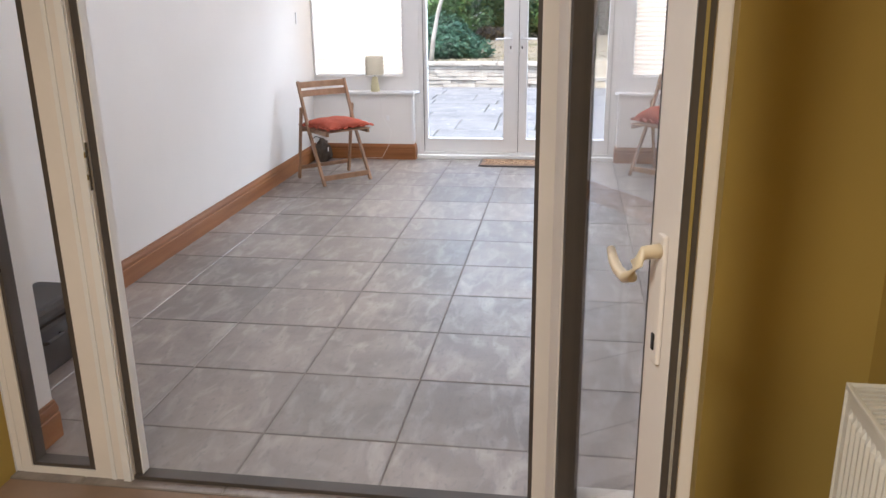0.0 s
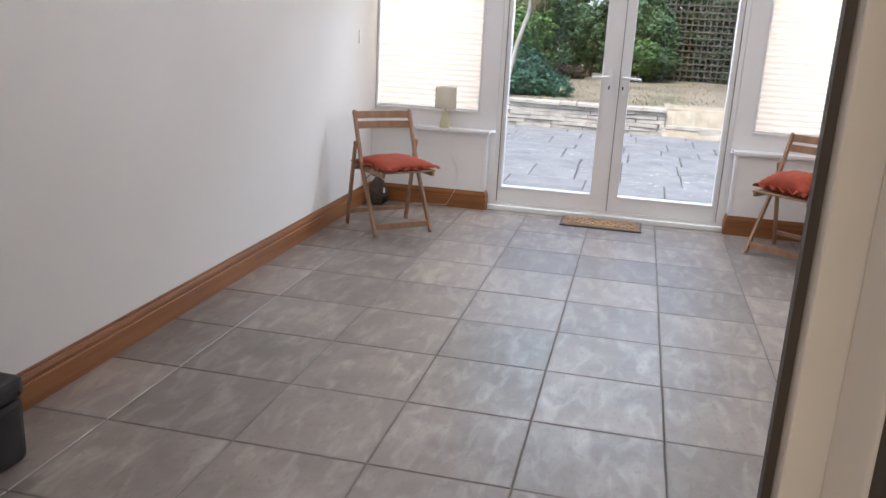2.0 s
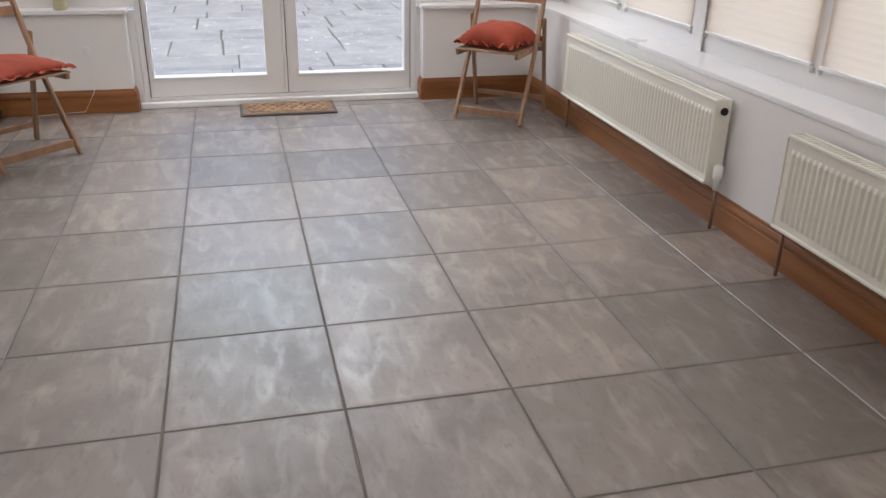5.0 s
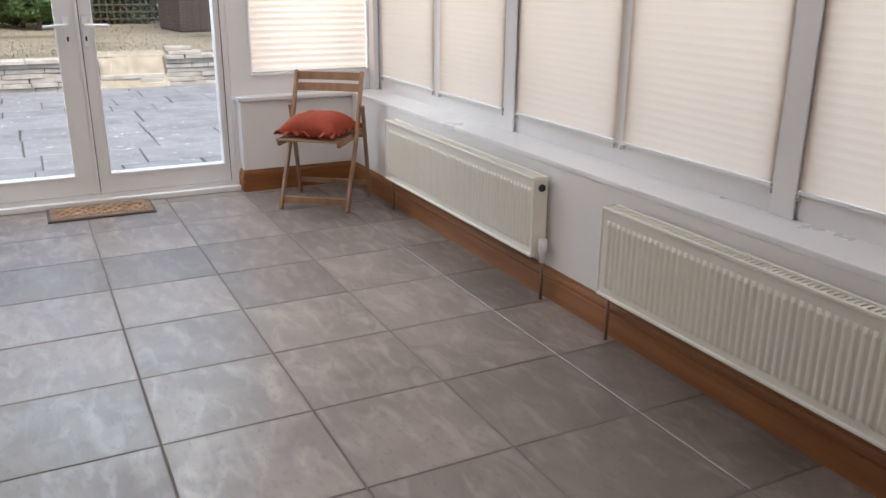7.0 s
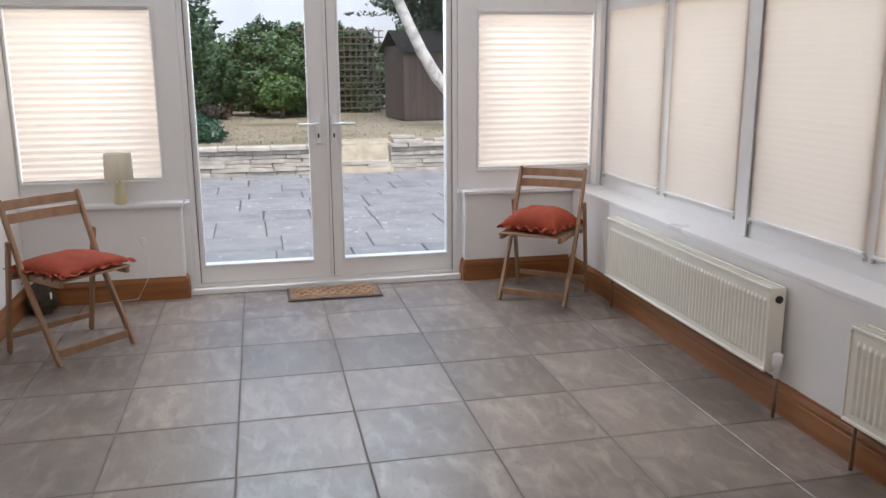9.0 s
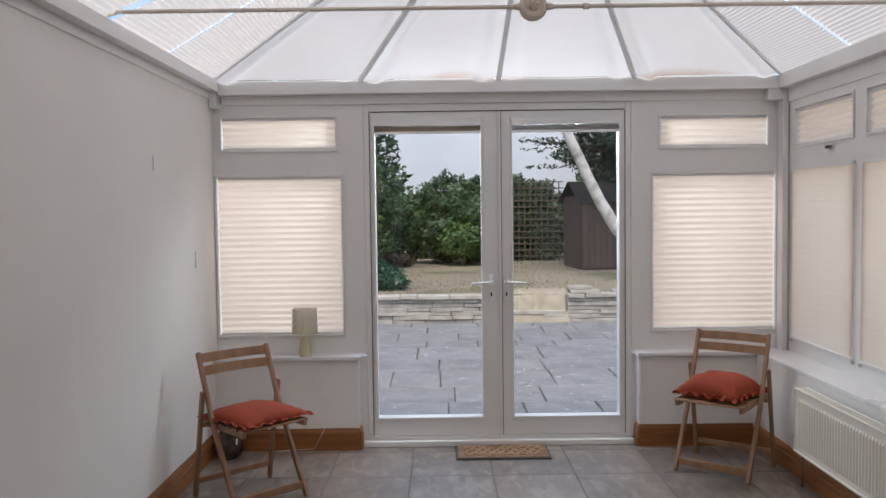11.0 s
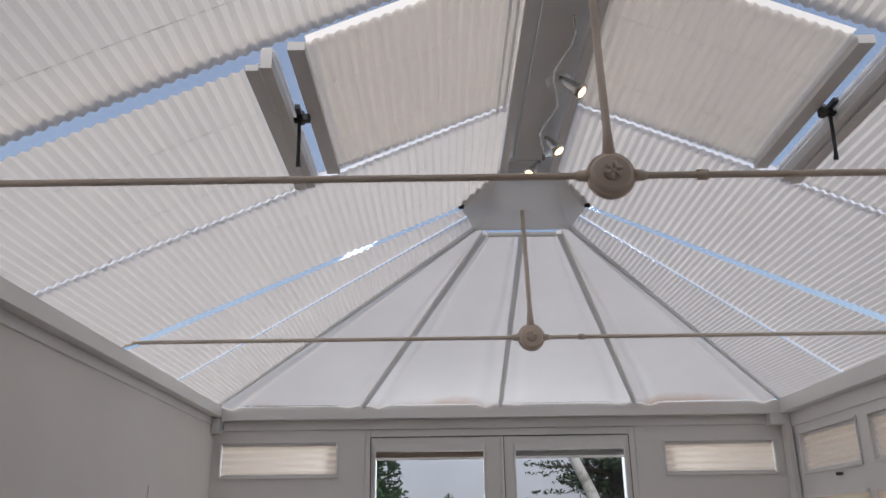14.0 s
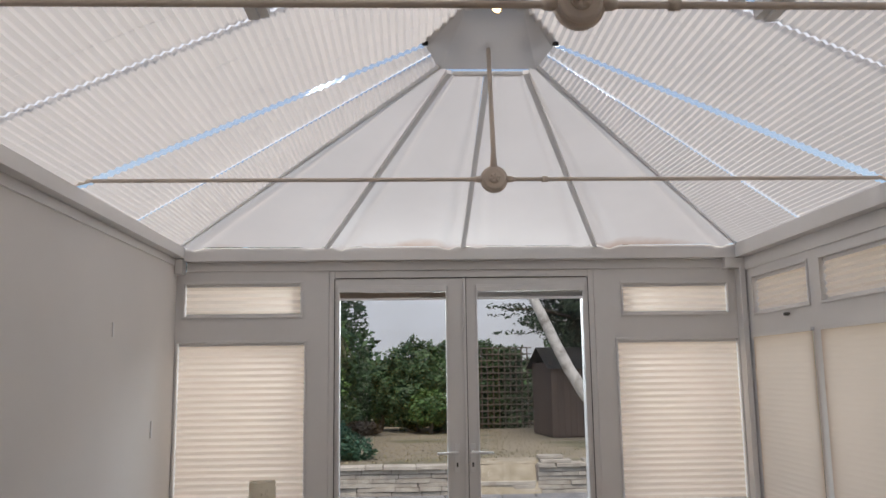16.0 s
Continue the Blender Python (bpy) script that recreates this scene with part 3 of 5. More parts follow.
def build_french_doors():
    d = thing("french_doors", "pair of closed white glazed french doors onto the patio", "door")
    fr = [(-0.735, -0.70, 6.95, 7.03, 0, 2.10), (0.86, 0.895, 6.95, 7.03, 0, 2.10), (-0.70, 0.86, 6.95, 7.03, 2.055, 2.10), (-0.70, 0.86, 6.95, 7.03, 0, 0.055)]
    part("frame", boxes(fr, 0.004), M_UPVC, d)
    part("threshold", boxes([(-0.76, 0.905, 6.90, 6.949, 0, 0.035)], 0.006), M_UPVC, d)
    for side, (u0, u1, hole) in enumerate([(-0.698, 0.088, (-0.668, -0.022, 0.172, 1.995)), (0.094, 0.858, (0.172, 0.822, 0.172, 1.995))]):
        leaf = part("leaf", window_frame("l", (u0, u1, 0.058, 2.052), [hole], 6.955, 7.02, "x"), M_UPVC, d, "white glazed door leaf")
        part("glazing_bead", hole_rim(hole, 6.9455, 6.9545, "x", 0.012), M_UPVC, leaf)
        glazing(leaf, hole, 6.985, "x")
        lever_handle(leaf, 0.035 if side == 0 else 0.128, 1.005, 6.955, -1 if side == 0 else 1)
        # the raised blind, folded to a stack at the head of the glass
        bl = thing("pleated_blind", "pleated blind folded up at a glazed door head", "blind", "raised door blinds")
        # the left blind's tan-lit look is put into its cloth colour
        part("cloth", pleated((hole[0], 6.94, 1.965), (hole[0], 6.94, 1.93), (hole[1], 6.94, 1.965), (hole[1], 6.94, 1.93), 0.005, 0.012), M_TIE if side == 0 else M_UPVC, bl)
        part("head_rail", boxes([(hole[0] - 0.006, hole[1] + 0.006, 6.925, 6.945, 1.966, 1.995)], 0.003), M_UPVC, bl)
        part("bottom_rail", boxes([(hole[0], hole[1], 6.93, 6.944, 1.916, 1.929)], 0.003), M_UPVC, bl)
    part("side_infill", boxes([(-0.7805, -0.7355, 6.95, 7.03, 0.0, 0.5525)]), M_UPVC, d)
    part("side_infill", boxes([(0.8955, 0.9245, 6.95, 7.03, 0.0, 0.5525)]), M_UPVC, d)
    # thin dark strips drawn over the hairline gaps round the leaves
    part("seal", boxes([(0.1005, 0.1045, 6.9515, 6.9545, 0.06, 2.05), (-0.7015, -0.6975, 6.9485, 6.9545, 0.06, 2.05), (0.8575, 0.8605, 6.9485, 6.9545, 0.06, 2.05), (-0.69, 0.85, 6.9485, 6.9545, 2.0505, 2.0545)]), M_GASKET, d, "thin dark strip along the leaf edges")
    part("cover_strip", boxes([(0.083, 0.10, 6.940, 6.9525, 0.06, 2.05)], 0.003), M_UPVC, d)


def build_inner_doors():
    d = thing("inner_door", "white glazed inner door standing open towards the kitchen, cream handle", "door")
    X0, X1, Y0, Y1 = -1.13, 0.60, 1.985, 2.05
    part("frame", boxes([(X1 - 0.148, X1 - 0.0695, Y0, Y1, 0, 2.08), (X0, X0 + 0.02, Y0, Y1, 0, 2.08), (X0 + 0.02, X1 - 0.148, Y0, Y1, 2.02, 2.08)], 0.004), M_DOORTRIM, d)
    part("threshold", boxes([(X0 + 0.02, X1 - 0.148, Y0 + 0.005, Y1 - 0.01, -0.002, 0.012)], 0.002), M_GASKET, d)
    part("gasket", boxes([(X1 - 0.160, X1 - 0.1485, 2.02, 2.04, 0.012, 2.02)]), M_GASKET, d, "black rubber gasket")
    # the narrow closed leaf
    hole = (-1.075, -0.864, 0.022, 1.95)
    leaf = part("fixed_leaf", window_frame("l", (X0 + 0.022, -0.745, -0.004, 2.018), [hole], Y0, Y1, "x"), M_DOORTRIM, d, "narrow closed glazed leaf")
    part("gasket", boxes([(hole[1] - 0.020, hole[1] - 0.0005, 1.99, 2.04, 0.023, 1.949), (hole[0] + 0.0005, hole[0] + 0.012, 1.99, 2.04, 0.023, 1.949),
                          (hole[0] + 0.013, hole[1] - 0.021, 1.99, 2.04, 0.023, 0.034)]), M_GASKET, leaf, "black rubber gasket")
    glazing(leaf, hole, 2.015, "x")
    part("gasket", boxes([(-0.7445, -0.722, 2.000, 2.035, 0.014, 2.01)], 0.003), M_GASKET, leaf, "black rubber gasket")
    part("edge_strip", boxes([(-0.770, -0.747, 1.975, 1.9845, 0.0, 2.01), (-0.81, -0.797, 1.979, 1.9845, 0.0, 2.01), (-0.7215, -0.7175, 2.000, 2.035, 0.014, 2.01)], 0.0015), M_UPVC, leaf)
    part("keep", boxes([(-0.7465, -0.7435, 1.981, 1.992, 0.90, 1.03), (-0.747, -0.7430, 1.976, 1.982, 0.93, 0.945), (-0.747, -0.7430, 1.976, 1.982, 0.99, 1.005)]), M_CHROME, leaf, "metal lock keep")
    side = (0.565, 0.855, 0.05, 1.95)
    sl = part("side_panel", window_frame("s", (0.531, 0.92, 0.0, 2.08), [side], Y0, Y1, "x"), M_DOORTRIM, d, "fixed glazed side panel")
    glazing(sl, side, 2.015, "x")
    part("gasket", boxes([(0.8435, 0.8545, 1.99, 2.04, 0.051, 1.949), (0.5655, 0.577, 1.99, 2.04, 0.051, 1.949)]), M_GASKET, sl, "black rubber gasket")
    # the open leaf, hinged at the east jamb; u runs from the hinge to the free edge
    L = 0.71
    m = Matrix.Translation((0.547, 1.975, 0)) @ Matrix.Rotation(math.atan2(-0.956, 0.292), 4, "Z")

    def leafpart(name, items, mat, parent, bevel=0.0, label=""):
        return part(name, boxes(items, bevel, m), mat, parent, label)
    op = leafpart("open_leaf", [(0.0, 0.075, -0.06, 0, 0.014, 2.01), (L - 0.105, L, -0.06, 0, 0.014, 2.01), (0.075, L - 0.105, -0.06, 0, 0.014, 0.12), (0.075, L - 0.105, -0.06, 0, 1.93, 2.01)], M_DOORTRIM, d, 0.004, "glazed leaf opened into the kitchen")
    leafpart("gasket", [(0.0755, 0.095, -0.055, -0.005, 0.121, 1.929), (L - 0.120, L - 0.1055, -0.055, -0.005, 0.121, 1.929)], M_GASKET, op, 0, "black rubber gasket")
    leafpart("edge_seal", [(L + 0.0005, L + 0.004, -0.059, -0.030, 0.03, 2.0)], M_GASKET, op, 0, "dark seal and lock strip")
    leafpart("lock_strip", [(L + 0.0045, L + 0.006, -0.047, -0.041, 0.10, 1.9)], M_CHROME, op, 0, "metal lock strip")
    gp = leafpart("pane", [(0.07, L - 0.1, -0.032, -0.026, 0.115, 1.935)], M_GLASS, op, 0, "clear glass pane")
    gp.visible_shadow = False
    u, s = L - 0.045, -0.06
    hd = leafpart("door_handle", [(u - 0.014, u + 0.014, s - 0.010, s - 0.0005, 0.79, 1.02)], M_DOORTRIM, op, 0.004, "cream lever handle on a long plate")
    pts = [(u, s - 0.008, 0.992), (u, s - 0.036, 0.990), (u - 0.002, s - 0.048, 0.972), (u - 0.012, s - 0.052, 0.946), (u - 0.04, s - 0.052, 0.935), (u - 0.08, s - 0.049, 0.934), (u - 0.12, s - 0.044, 0.940), (u - 0.15, s - 0.038, 0.950)]
    bm = tube(pts, [0.013, 0.012, 0.011, 0.011, 0.0105, 0.010, 0.0095, 0.008], 14)
    bmesh.ops.transform(bm, matrix=m, verts=bm.verts[:])
    part("lever", bm, M_CREAM, hd, smooth=True)
    leafpart("keyhole", [(u - 0.005, u + 0.005, s - 0.013, s - 0.0105, 0.815, 0.845)], M_BLACKBAG, hd, 0.001, "dark keyhole")


# ---- the roof ----
def rp(x, y, drop=0.0):
    return (x, y, roof_z(x) - drop)


def build_roof():
    XE0, XE1 = -1.61, 1.83
    GAP = 0.006
    HL, HR = (-0.16, HUB_Y), (0.385, HUB_Y)
    bays = [(HUB_Y - 0.008, 4.462 + GAP), (4.462 - GAP, 3.655 + 0.04), (3.655 - 0.015, 2.86 + GAP), (2.86 - GAP, 2.21)]
    roof = structure("ceiling", boxes([(RX - 0.125, RX + 0.125, 2.2, 5.05, 2.975, 3.02)], 0.004), M_UPVC, "conservatory roof with a white ridge beam")
    bm = bmesh.new()
    for s, x in ((-1, RX - 0.105), (1, RX + 0.105)):
        add_bar(bm, (x, 2.2, roof_z(x) - 0.005), (x, 5.05, roof_z(x) - 0.005), 0.03, 0.03)
    add_bar(bm, (RX, 2.2, 2.958), (RX, 5.05, 2.958), 0.12, 0.012)
    part("ridge_trim", bm, M_UPVC, roof)
    # rafters and glass above the blinds
    bm = bmesh.new()
    UP = 0.07
    for y in (2.23, 3.60):
        for xe, xr in ((XE0, RX - 0.1), (XE1, RX + 0.1)):
            add_bar(bm, (xe, y, EAVE + UP), (xr, y, roof_z(xr) + UP), 0.022, 0.05)
    part("rafter", bm, M_UPVC, roof, "white glazing bars")
    # strips added over the blind gaps and by the ridge to glow white
    bm = bmesh.new()
    for y in (2.86, 4.462):
        for xe, xr in ((XE0, RX - 0.1), (XE1, RX + 0.1)):
            add_bar(bm, (xe, y, EAVE + 0.012), (xr, y, roof_z(xr) + 0.012), 0.06, 0.004)
    for foot, head in (((XE0, 6.02, 2.24), (-0.13, 5.31, 2.84)), ((XE1, 6.10, 2.24), (0.355, 5.31, 2.84)), ((1.775, 6.86, 2.24), (0.325, 5.36, 2.80))):
        add_bar(bm, Vector(foot) + Vector((0, 0, 0.007)), Vector(head) + Vector((0, 0, 0.007)), 0.022, 0.003)
    for k in (0.012, 0.036):
        add_bar(bm, (RX - 0.128 - k, 2.3, roof_z(RX - 0.14 - k) - 0.012), (RX - 0.128 - k, 4.45, roof_z(RX - 0.14 - k) - 0.012), 0.008, 0.010)
    part("gap_glow_strip", bm, M_GLOWSTRIP, roof, "translucent strips added to shine white in the blind gaps")
    bm = bmesh.new()
    g = UP + 0.04
    e0, e1, r0, r1 = (XE0 - 0.05, EAVE + g - 0.02), (XE1 + 0.05, EAVE + g - 0.02), (RX, roof_z(RX) + g), (RX, roof_z(RX) + g)
    for pts in ([(e0[0], 2.2, e0[1]), (r0[0], 2.2, r0[1]), (RX, HUB_Y + 0.1, r0[1]), (e0[0], HUB_Y + 0.1, e0[1])],
                [(e1[0], 2.2, e1[1]), (e1[0], HUB_Y + 0.1, e1[1]), (RX, HUB_Y + 0.1, r0[1]), (RX, 2.2, r0[1])],
                [(e0[0], HUB_Y + 0.1, e0[1]), (RX, HUB_Y + 0.1, r0[1]), (e0[0], 6.95, e0[1])],
                [(e1[0], HUB_Y + 0.1, e1[1]), (e1[0], 6.95, e1[1]), (RX, HUB_Y + 0.1, r0[1])],
                [(e0[0], 6.95, e0[1]), (RX, HUB_Y + 0.1, r0[1]), (e1[0], 6.95, e1[1])]):
        bm.faces.new([bm.verts.new(p) for p in pts])
    gl = part("roof_glass", bm, M_ROOFGLASS, roof)
    gl.visible_shadow = False

    def roof_blind(a0, a1, b0, b1, pitch=0.032, depth=0.009, label="white pleated roof blind drawn across a sloping bay"):
        ob = thing("roof_blind", label, "blind", "pleated roof blinds")
        part("cloth", pleated(a0, a1, b0, b1, pitch, depth), M_ROOFBLIND, ob)
        for k in (0.28, 0.72):
            bm = bmesh.new()
            p, q = Vector(a0).lerp(Vector(b0), k), Vector(a1).lerp(Vector(b1), k)
            add_bar(bm, p - Vector((0, 0, 0.009)), q - Vector((0, 0, 0.009)), 0.0009, 0.0009)
            part("cord", bm, M_UPVC, ob, "thin blind cord")
        return ob

    def fan_blind(f0, h0, f1, h1, i):
        """A smooth cloth that sags a little beside the bars, with folds along its edges."""
        ob = thing("roof_blind", "white smooth roof blind sagging in the hipped end, brown stained foot", "blind", "pleated roof blinds")
        bm = bmesh.new()
        nu, nv = 30, 26
        rows = []
        for v in range(nv + 1):
            k = v / nv
            a, b = f0.lerp(h0, k), f1.lerp(h1, k)
            row = []
            for u in range(nu + 1):
                q = u / nu
                p = a.lerp(b, q)
                e = min(q, 1 - q)
                left = q < 0.5
                amp = (0.022 if (left and i in (2, 3, 5)) or (not left and i in (3, 5)) else 0.010) * (1 - 0.6 * k)
                n = noise.noise(Vector((k * 3.1, i * 4.7, 0.0 if left else 9.0)))
                fold = amp * math.exp(-((e - 0.10 - 0.03 * n) / 0.045) ** 2)
                sag = 0.012 * math.sin(math.pi * q) * math.sin(math.pi * k)
                row.append(bm.verts.new(p - Vector((0, 0, fold + sag))))
            rows.append(row)
        for r, t in zip(rows, rows[1:]):
            for u in range(nu):
                bm.faces.new((r[u], r[u + 1], t[u + 1], t[u]))
        part("cloth", bm, M_FANCLOTH, ob, smooth=True)
        if i == 4:
            for k in (0.25, 0.33):
                bm = bmesh.new()
                add_bar(bm, f0.lerp(f1, k) - Vector((0, 0, 0.02)), h0.lerp(h1, k) - Vector((0, 0, 0.02)), 0.001, 0.001)
                part("cord", bm, M_UPVC, ob, "thin blind cord")

    for i, (ya, yb) in enumerate(bays):
        for s in (-1, 1):
            xe = XE0 if s < 0 else XE1
            xr = RX + s * 0.12
            if i == 1 or i == 3:
                x1, x2, x3 = RX + s * 0.865, RX + s * 0.795, RX + s * 0.735
                roof_blind(rp(xe, ya), rp(x1, ya), rp(xe, yb), rp(x1, yb))
                vent = thing("roof_vent", "white roof vent, slightly open, with black winding gear", "roof window", "roof vents")
                bm = bmesh.new()
                add_bar(bm, rp(x1 - s * 0.02, ya, 0.004), rp(x1 - s * 0.02, yb, 0.004), 0.035, 0.018)
                add_bar(bm, rp(x1 - s * 0.055, ya, -0.01), rp(x1 - s * 0.055, yb, -0.01), 0.03, 0.06)
                part("transom", bm, M_UPVC, vent)
                # added translucent strips imitate the white-lit channel beside the transom
                bm = bmesh.new()
                add_bar(bm, rp(x1 - s * 0.0385, ya, 0.002), rp(x1 - s * 0.0385, yb, 0.002), 0.010, 0.006)
                add_bar(bm, rp(x1 - s * 0.075, ya, -0.012), rp(x1 - s * 0.075, yb, -0.012), 0.007, 0.02)
                part("lit_channel", bm, M_GLOWSTRIP, vent, "translucent strip imitating the daylit channel")
                lift = 0.012
                bm = bmesh.new()
                add_bar(bm, rp(x3, ya, -lift), rp(x3, yb, -lift), 0.045, 0.025)
                part("vent_frame", bm, M_UPVC, vent)
                ym = (ya + yb) / 2 - 0.05
                c = Vector(rp(x2 - s * 0.016, ym, 0.0))
                bm = tube([c, c - Vector((0, 0, 0.03)), c - Vector((0, -0.006, 0.125)), c - Vector((0, -0.012, 0.15))], [0.007, 0.0055, 0.0055, 0.008], 8)
                add_bar(bm, c + Vector((-0.03, 0, 0.0)), c + Vector((0.03, 0, 0.0)), 0.022, 0.02)
                add_bar(bm, c + Vector((0, -0.05, 0.012)), c + Vector((0, 0.05, 0.012)), 0.014, 0.014)
                add_tube(bm, [c + Vector((0, 0.002, 0)), c + Vector((0, 0.03, 0.035))], 0.009, 8)
                part("winding_gear", bm, M_BLACKBAG, vent, "black winding gear with a hanging spindle")
                # unseen milky sheet above the blind, dims and warms what comes through
                bm = bmesh.new()
                pa, pb, pc, pd = (Vector(rp(x, y, -0.034)) for x, y in ((x3 - s * 0.02, ya), (xr, ya), (xr, yb), (x3 - s * 0.02, yb)))
                bm.faces.new([bm.verts.new(p) for p in (pa, pb, pc, pd)])
                part("hidden_sheet", bm, M_MILKYSHEET, vent, "milky sheet hidden above the vent blind")
                roof_blind(rp(x3 - s * 0.02, ya, -lift), rp(xr, ya), rp(x3 - s * 0.02, yb, -lift), rp(xr, yb))
            else:
                roof_blind(rp(xe, ya), rp(xr, ya), rp(xe, yb), rp(xr, yb))
    # the fan of the hipped end: feet on the eaves, heads on the ridge end
    heads = [(-0.155, 5.275, 2.862), (-0.13, 5.31, 2.84), (-0.105, 5.36, 2.80), (-0.06, 5.385, 2.785), (0.11, 5.40, 2.775), (0.28, 5.385, 2.785), (0.325, 5.36, 2.80), (0.355, 5.31, 2.84), (0.38, 5.275, 2.862)]
    feet = [(XE0, 5.30, 2.24), (XE0, 6.02, 2.24), (-1.63, 6.86, 2.24), (-0.74, 6.86, 2.236), (0.085, 6.86, 2.236), (0.895, 6.86, 2.236), (1.775, 6.86, 2.24), (XE1, 6.10, 2.24), (XE1, 5.30, 2.24)]
    for i in range(8):
        a, b, c, d = map(Vector, (feet[i], heads[i], feet[i + 1], heads[i + 1]))
        e = 0.02 if i in (0, 1, 6, 7) else 0.011
        f0, f1 = a.lerp(c, e), c.lerp(a, e)
        h0, h1 = b.lerp(d, 0.10), d.lerp(b, 0.10)
        if i in (0, 1, 6, 7):
            roof_blind(f0, h0, f1, h1, 0.032, 0.008, "white pleated roof blind in the fan of the hipped end")
        else:
            fan_blind(f0, h0, f1, h1, i)
    bars = bmesh.new()
    for i in (2, 3, 4, 5, 6):
        lowered = Vector((0, 0, -0.004))
        w = 0.026 if i in (3, 4, 5) else 0.014
        add_bar(bars, Vector(feet[i]) + lowered, Vector(heads[i]) + lowered, w, 0.022)
    part("hip_rafter", bars, M_UPVC_LIT, roof, "white hip bars")
    # ridge end cover
    hub = thing("ridge_end_cover", "white faceted cover at the end of the roof ridge", "roof trim")
    bm = bmesh.new()
    low = [(-0.165, 5.20, 2.862), (-0.16, 5.27, 2.845), (-0.10, 5.36, 2.785), (0.32, 5.36, 2.785), (0.38, 5.27, 2.845), (0.385, 5.20, 2.862)]
    apex = [(0.015, 4.98, 2.945), (0.205, 4.98, 2.945)]
    lv = [bm.verts.new(p) for p in low]
    av = [bm.verts.new(p) for p in apex]
    bm.faces.new((av[0], lv[0], lv[1], lv[2]))
    bm.faces.new((av[0], lv[2], lv[3], av[1]))
    bm.faces.new((av[1], lv[3], lv[4], lv[5]))
    ext = bmesh.ops.extrude_face_region(bm, geom=bm.faces[:])
    bmesh.ops.translate(bm, vec=(0, 0, 0.02), verts=[v for v in ext["geom"] if isinstance(v, bmesh.types.BMVert)])
    bmesh.ops.recalc_face_normals(bm, faces=bm.faces[:])
    part("cover", bm, M_UPVC_LIT, hub)
    bm = bmesh.new()
    add_bar(bm, (-0.045, 5.385, 2.772), (0.265, 5.385, 2.772), 0.02, 0.016)
    part("lower_trim", bm, M_UPVC, hub)
    for x in (-0.168, 0.388):
        part("end_bolt", tube([(x - 0.012, 5.235, 2.852), (x + 0.012, 5.235, 2.852)], 0.011, 10), M_BLACKBAG, hub, "small black end bolt")


def tie_bar(y, x0, x1, bx, z=2.262):
    ob = thing("tie_bar", "beige painted steel tie bar with a round flower boss", "tie bar", "roof tie bars")
    r = 0.0085
    part("rod", tube([(x0, y, z), (x1, y, z)], r, 10), M_TIE, ob, smooth=True)
    boss = part("boss", lathe([(0.010, -0.0245), (0.041, -0.0245), (0.046, -0.0215), (0.049, -0.0155), (0.0495, -0.011), (0.0555, -0.0095), (0.0575, -0.003), (0.0575, 0.006), (0.054, 0.017), (0.046, 0.0225), (0.02, 0.0245)], 44, axis="y"), M_TIE, ob)
    boss.location = (bx, y, z)
    bm = lathe([(0.006, -0.032), (0.010, -0.029), (0.019, -0.0285), (0.023, -0.0247)], 20, axis="y")
    for k in range(6):
        a = k * math.tau / 6 + 0.3
        add_tube(bm, [(0.008 * math.cos(a), -0.032, 0.008 * math.sin(a)), (0.022 * math.cos(a), -0.031, 0.022 * math.sin(a))], [0.004, 0.0055], 8)
    part("flower", bm, M_TIE, boss, smooth=True)
    part("collar", tube([(bx - 0.085, y, z), (bx - 0.075, y, z), (bx - 0.052, y, z)], [0.009, 0.013, 0.015], 12), M_TIE, ob, smooth=True)
    part("collar", tube([(bx + 0.085, y, z), (bx + 0.075, y, z), (bx + 0.052, y, z)], [0.009, 0.013, 0.015], 12), M_TIE, ob, smooth=True)
    top = 2.955 if y < 5 else 2.86
    part("upright", tube([(bx, y, z + 0.05), (bx, y, z + 0.12), (bx - 0.012, y, top)], [0.016, 0.0105, 0.009], 12), M_TIE, ob, smooth=True)
    part("joint", tube([(bx + 0.20, y, z), (bx + 0.225, y, z)], 0.013, 10), M_TIE, ob, smooth=True)
    for x, s in ((x0, 1), (x1, -1)):
        bm = bmesh.new()
        add_bar(bm, (x - s * 0.09, y, z - 0.02), (x, y, z + 0.004), 0.012, 0.014)
        part("end_bracket", bm, M_TIE, ob)


def spot_bar():
    ob = thing("spotlight_bar", "wavy chrome bar with three lit halogen spotlights under the ridge", "ceiling light")
    pts = [(0.145 + 0.02 * math.sin(k * 1.1), 3.95 + k * 0.075, 2.93) for k in range(14)]
    part("bar", tube(pts, 0.006, 8), M_CHROME, ob, smooth=True)
    part("ceiling_rose", tube([(0.15, 4.35, 2.958), (0.15, 4.35, 2.925)], [0.045, 0.035], 16), M_UPVC, ob)
    for y, dx, dy in ((4.27, 0.045, -0.012), (4.70, 0.03, -0.012), (4.92, -0.03, -0.02)):
        p = Vector((0.145, y, 2.915))
        q = p + Vector((dx, dy, -0.045))
        t = q + (q - p).normalized() * 0.03
        sp = part("spotlight", tube([p, p.lerp(q, 0.5), q, t], [0.008, 0.015, 0.018, 0.028], 14), M_CHROME, ob, smooth=True)
        part("bulb", tube([t - (q - p).normalized() * 0.002, t + (q - p).normalized() * 0.003], [0.021, 0.017], 14), M_BULB, sp, "lit warm halogen bulb")


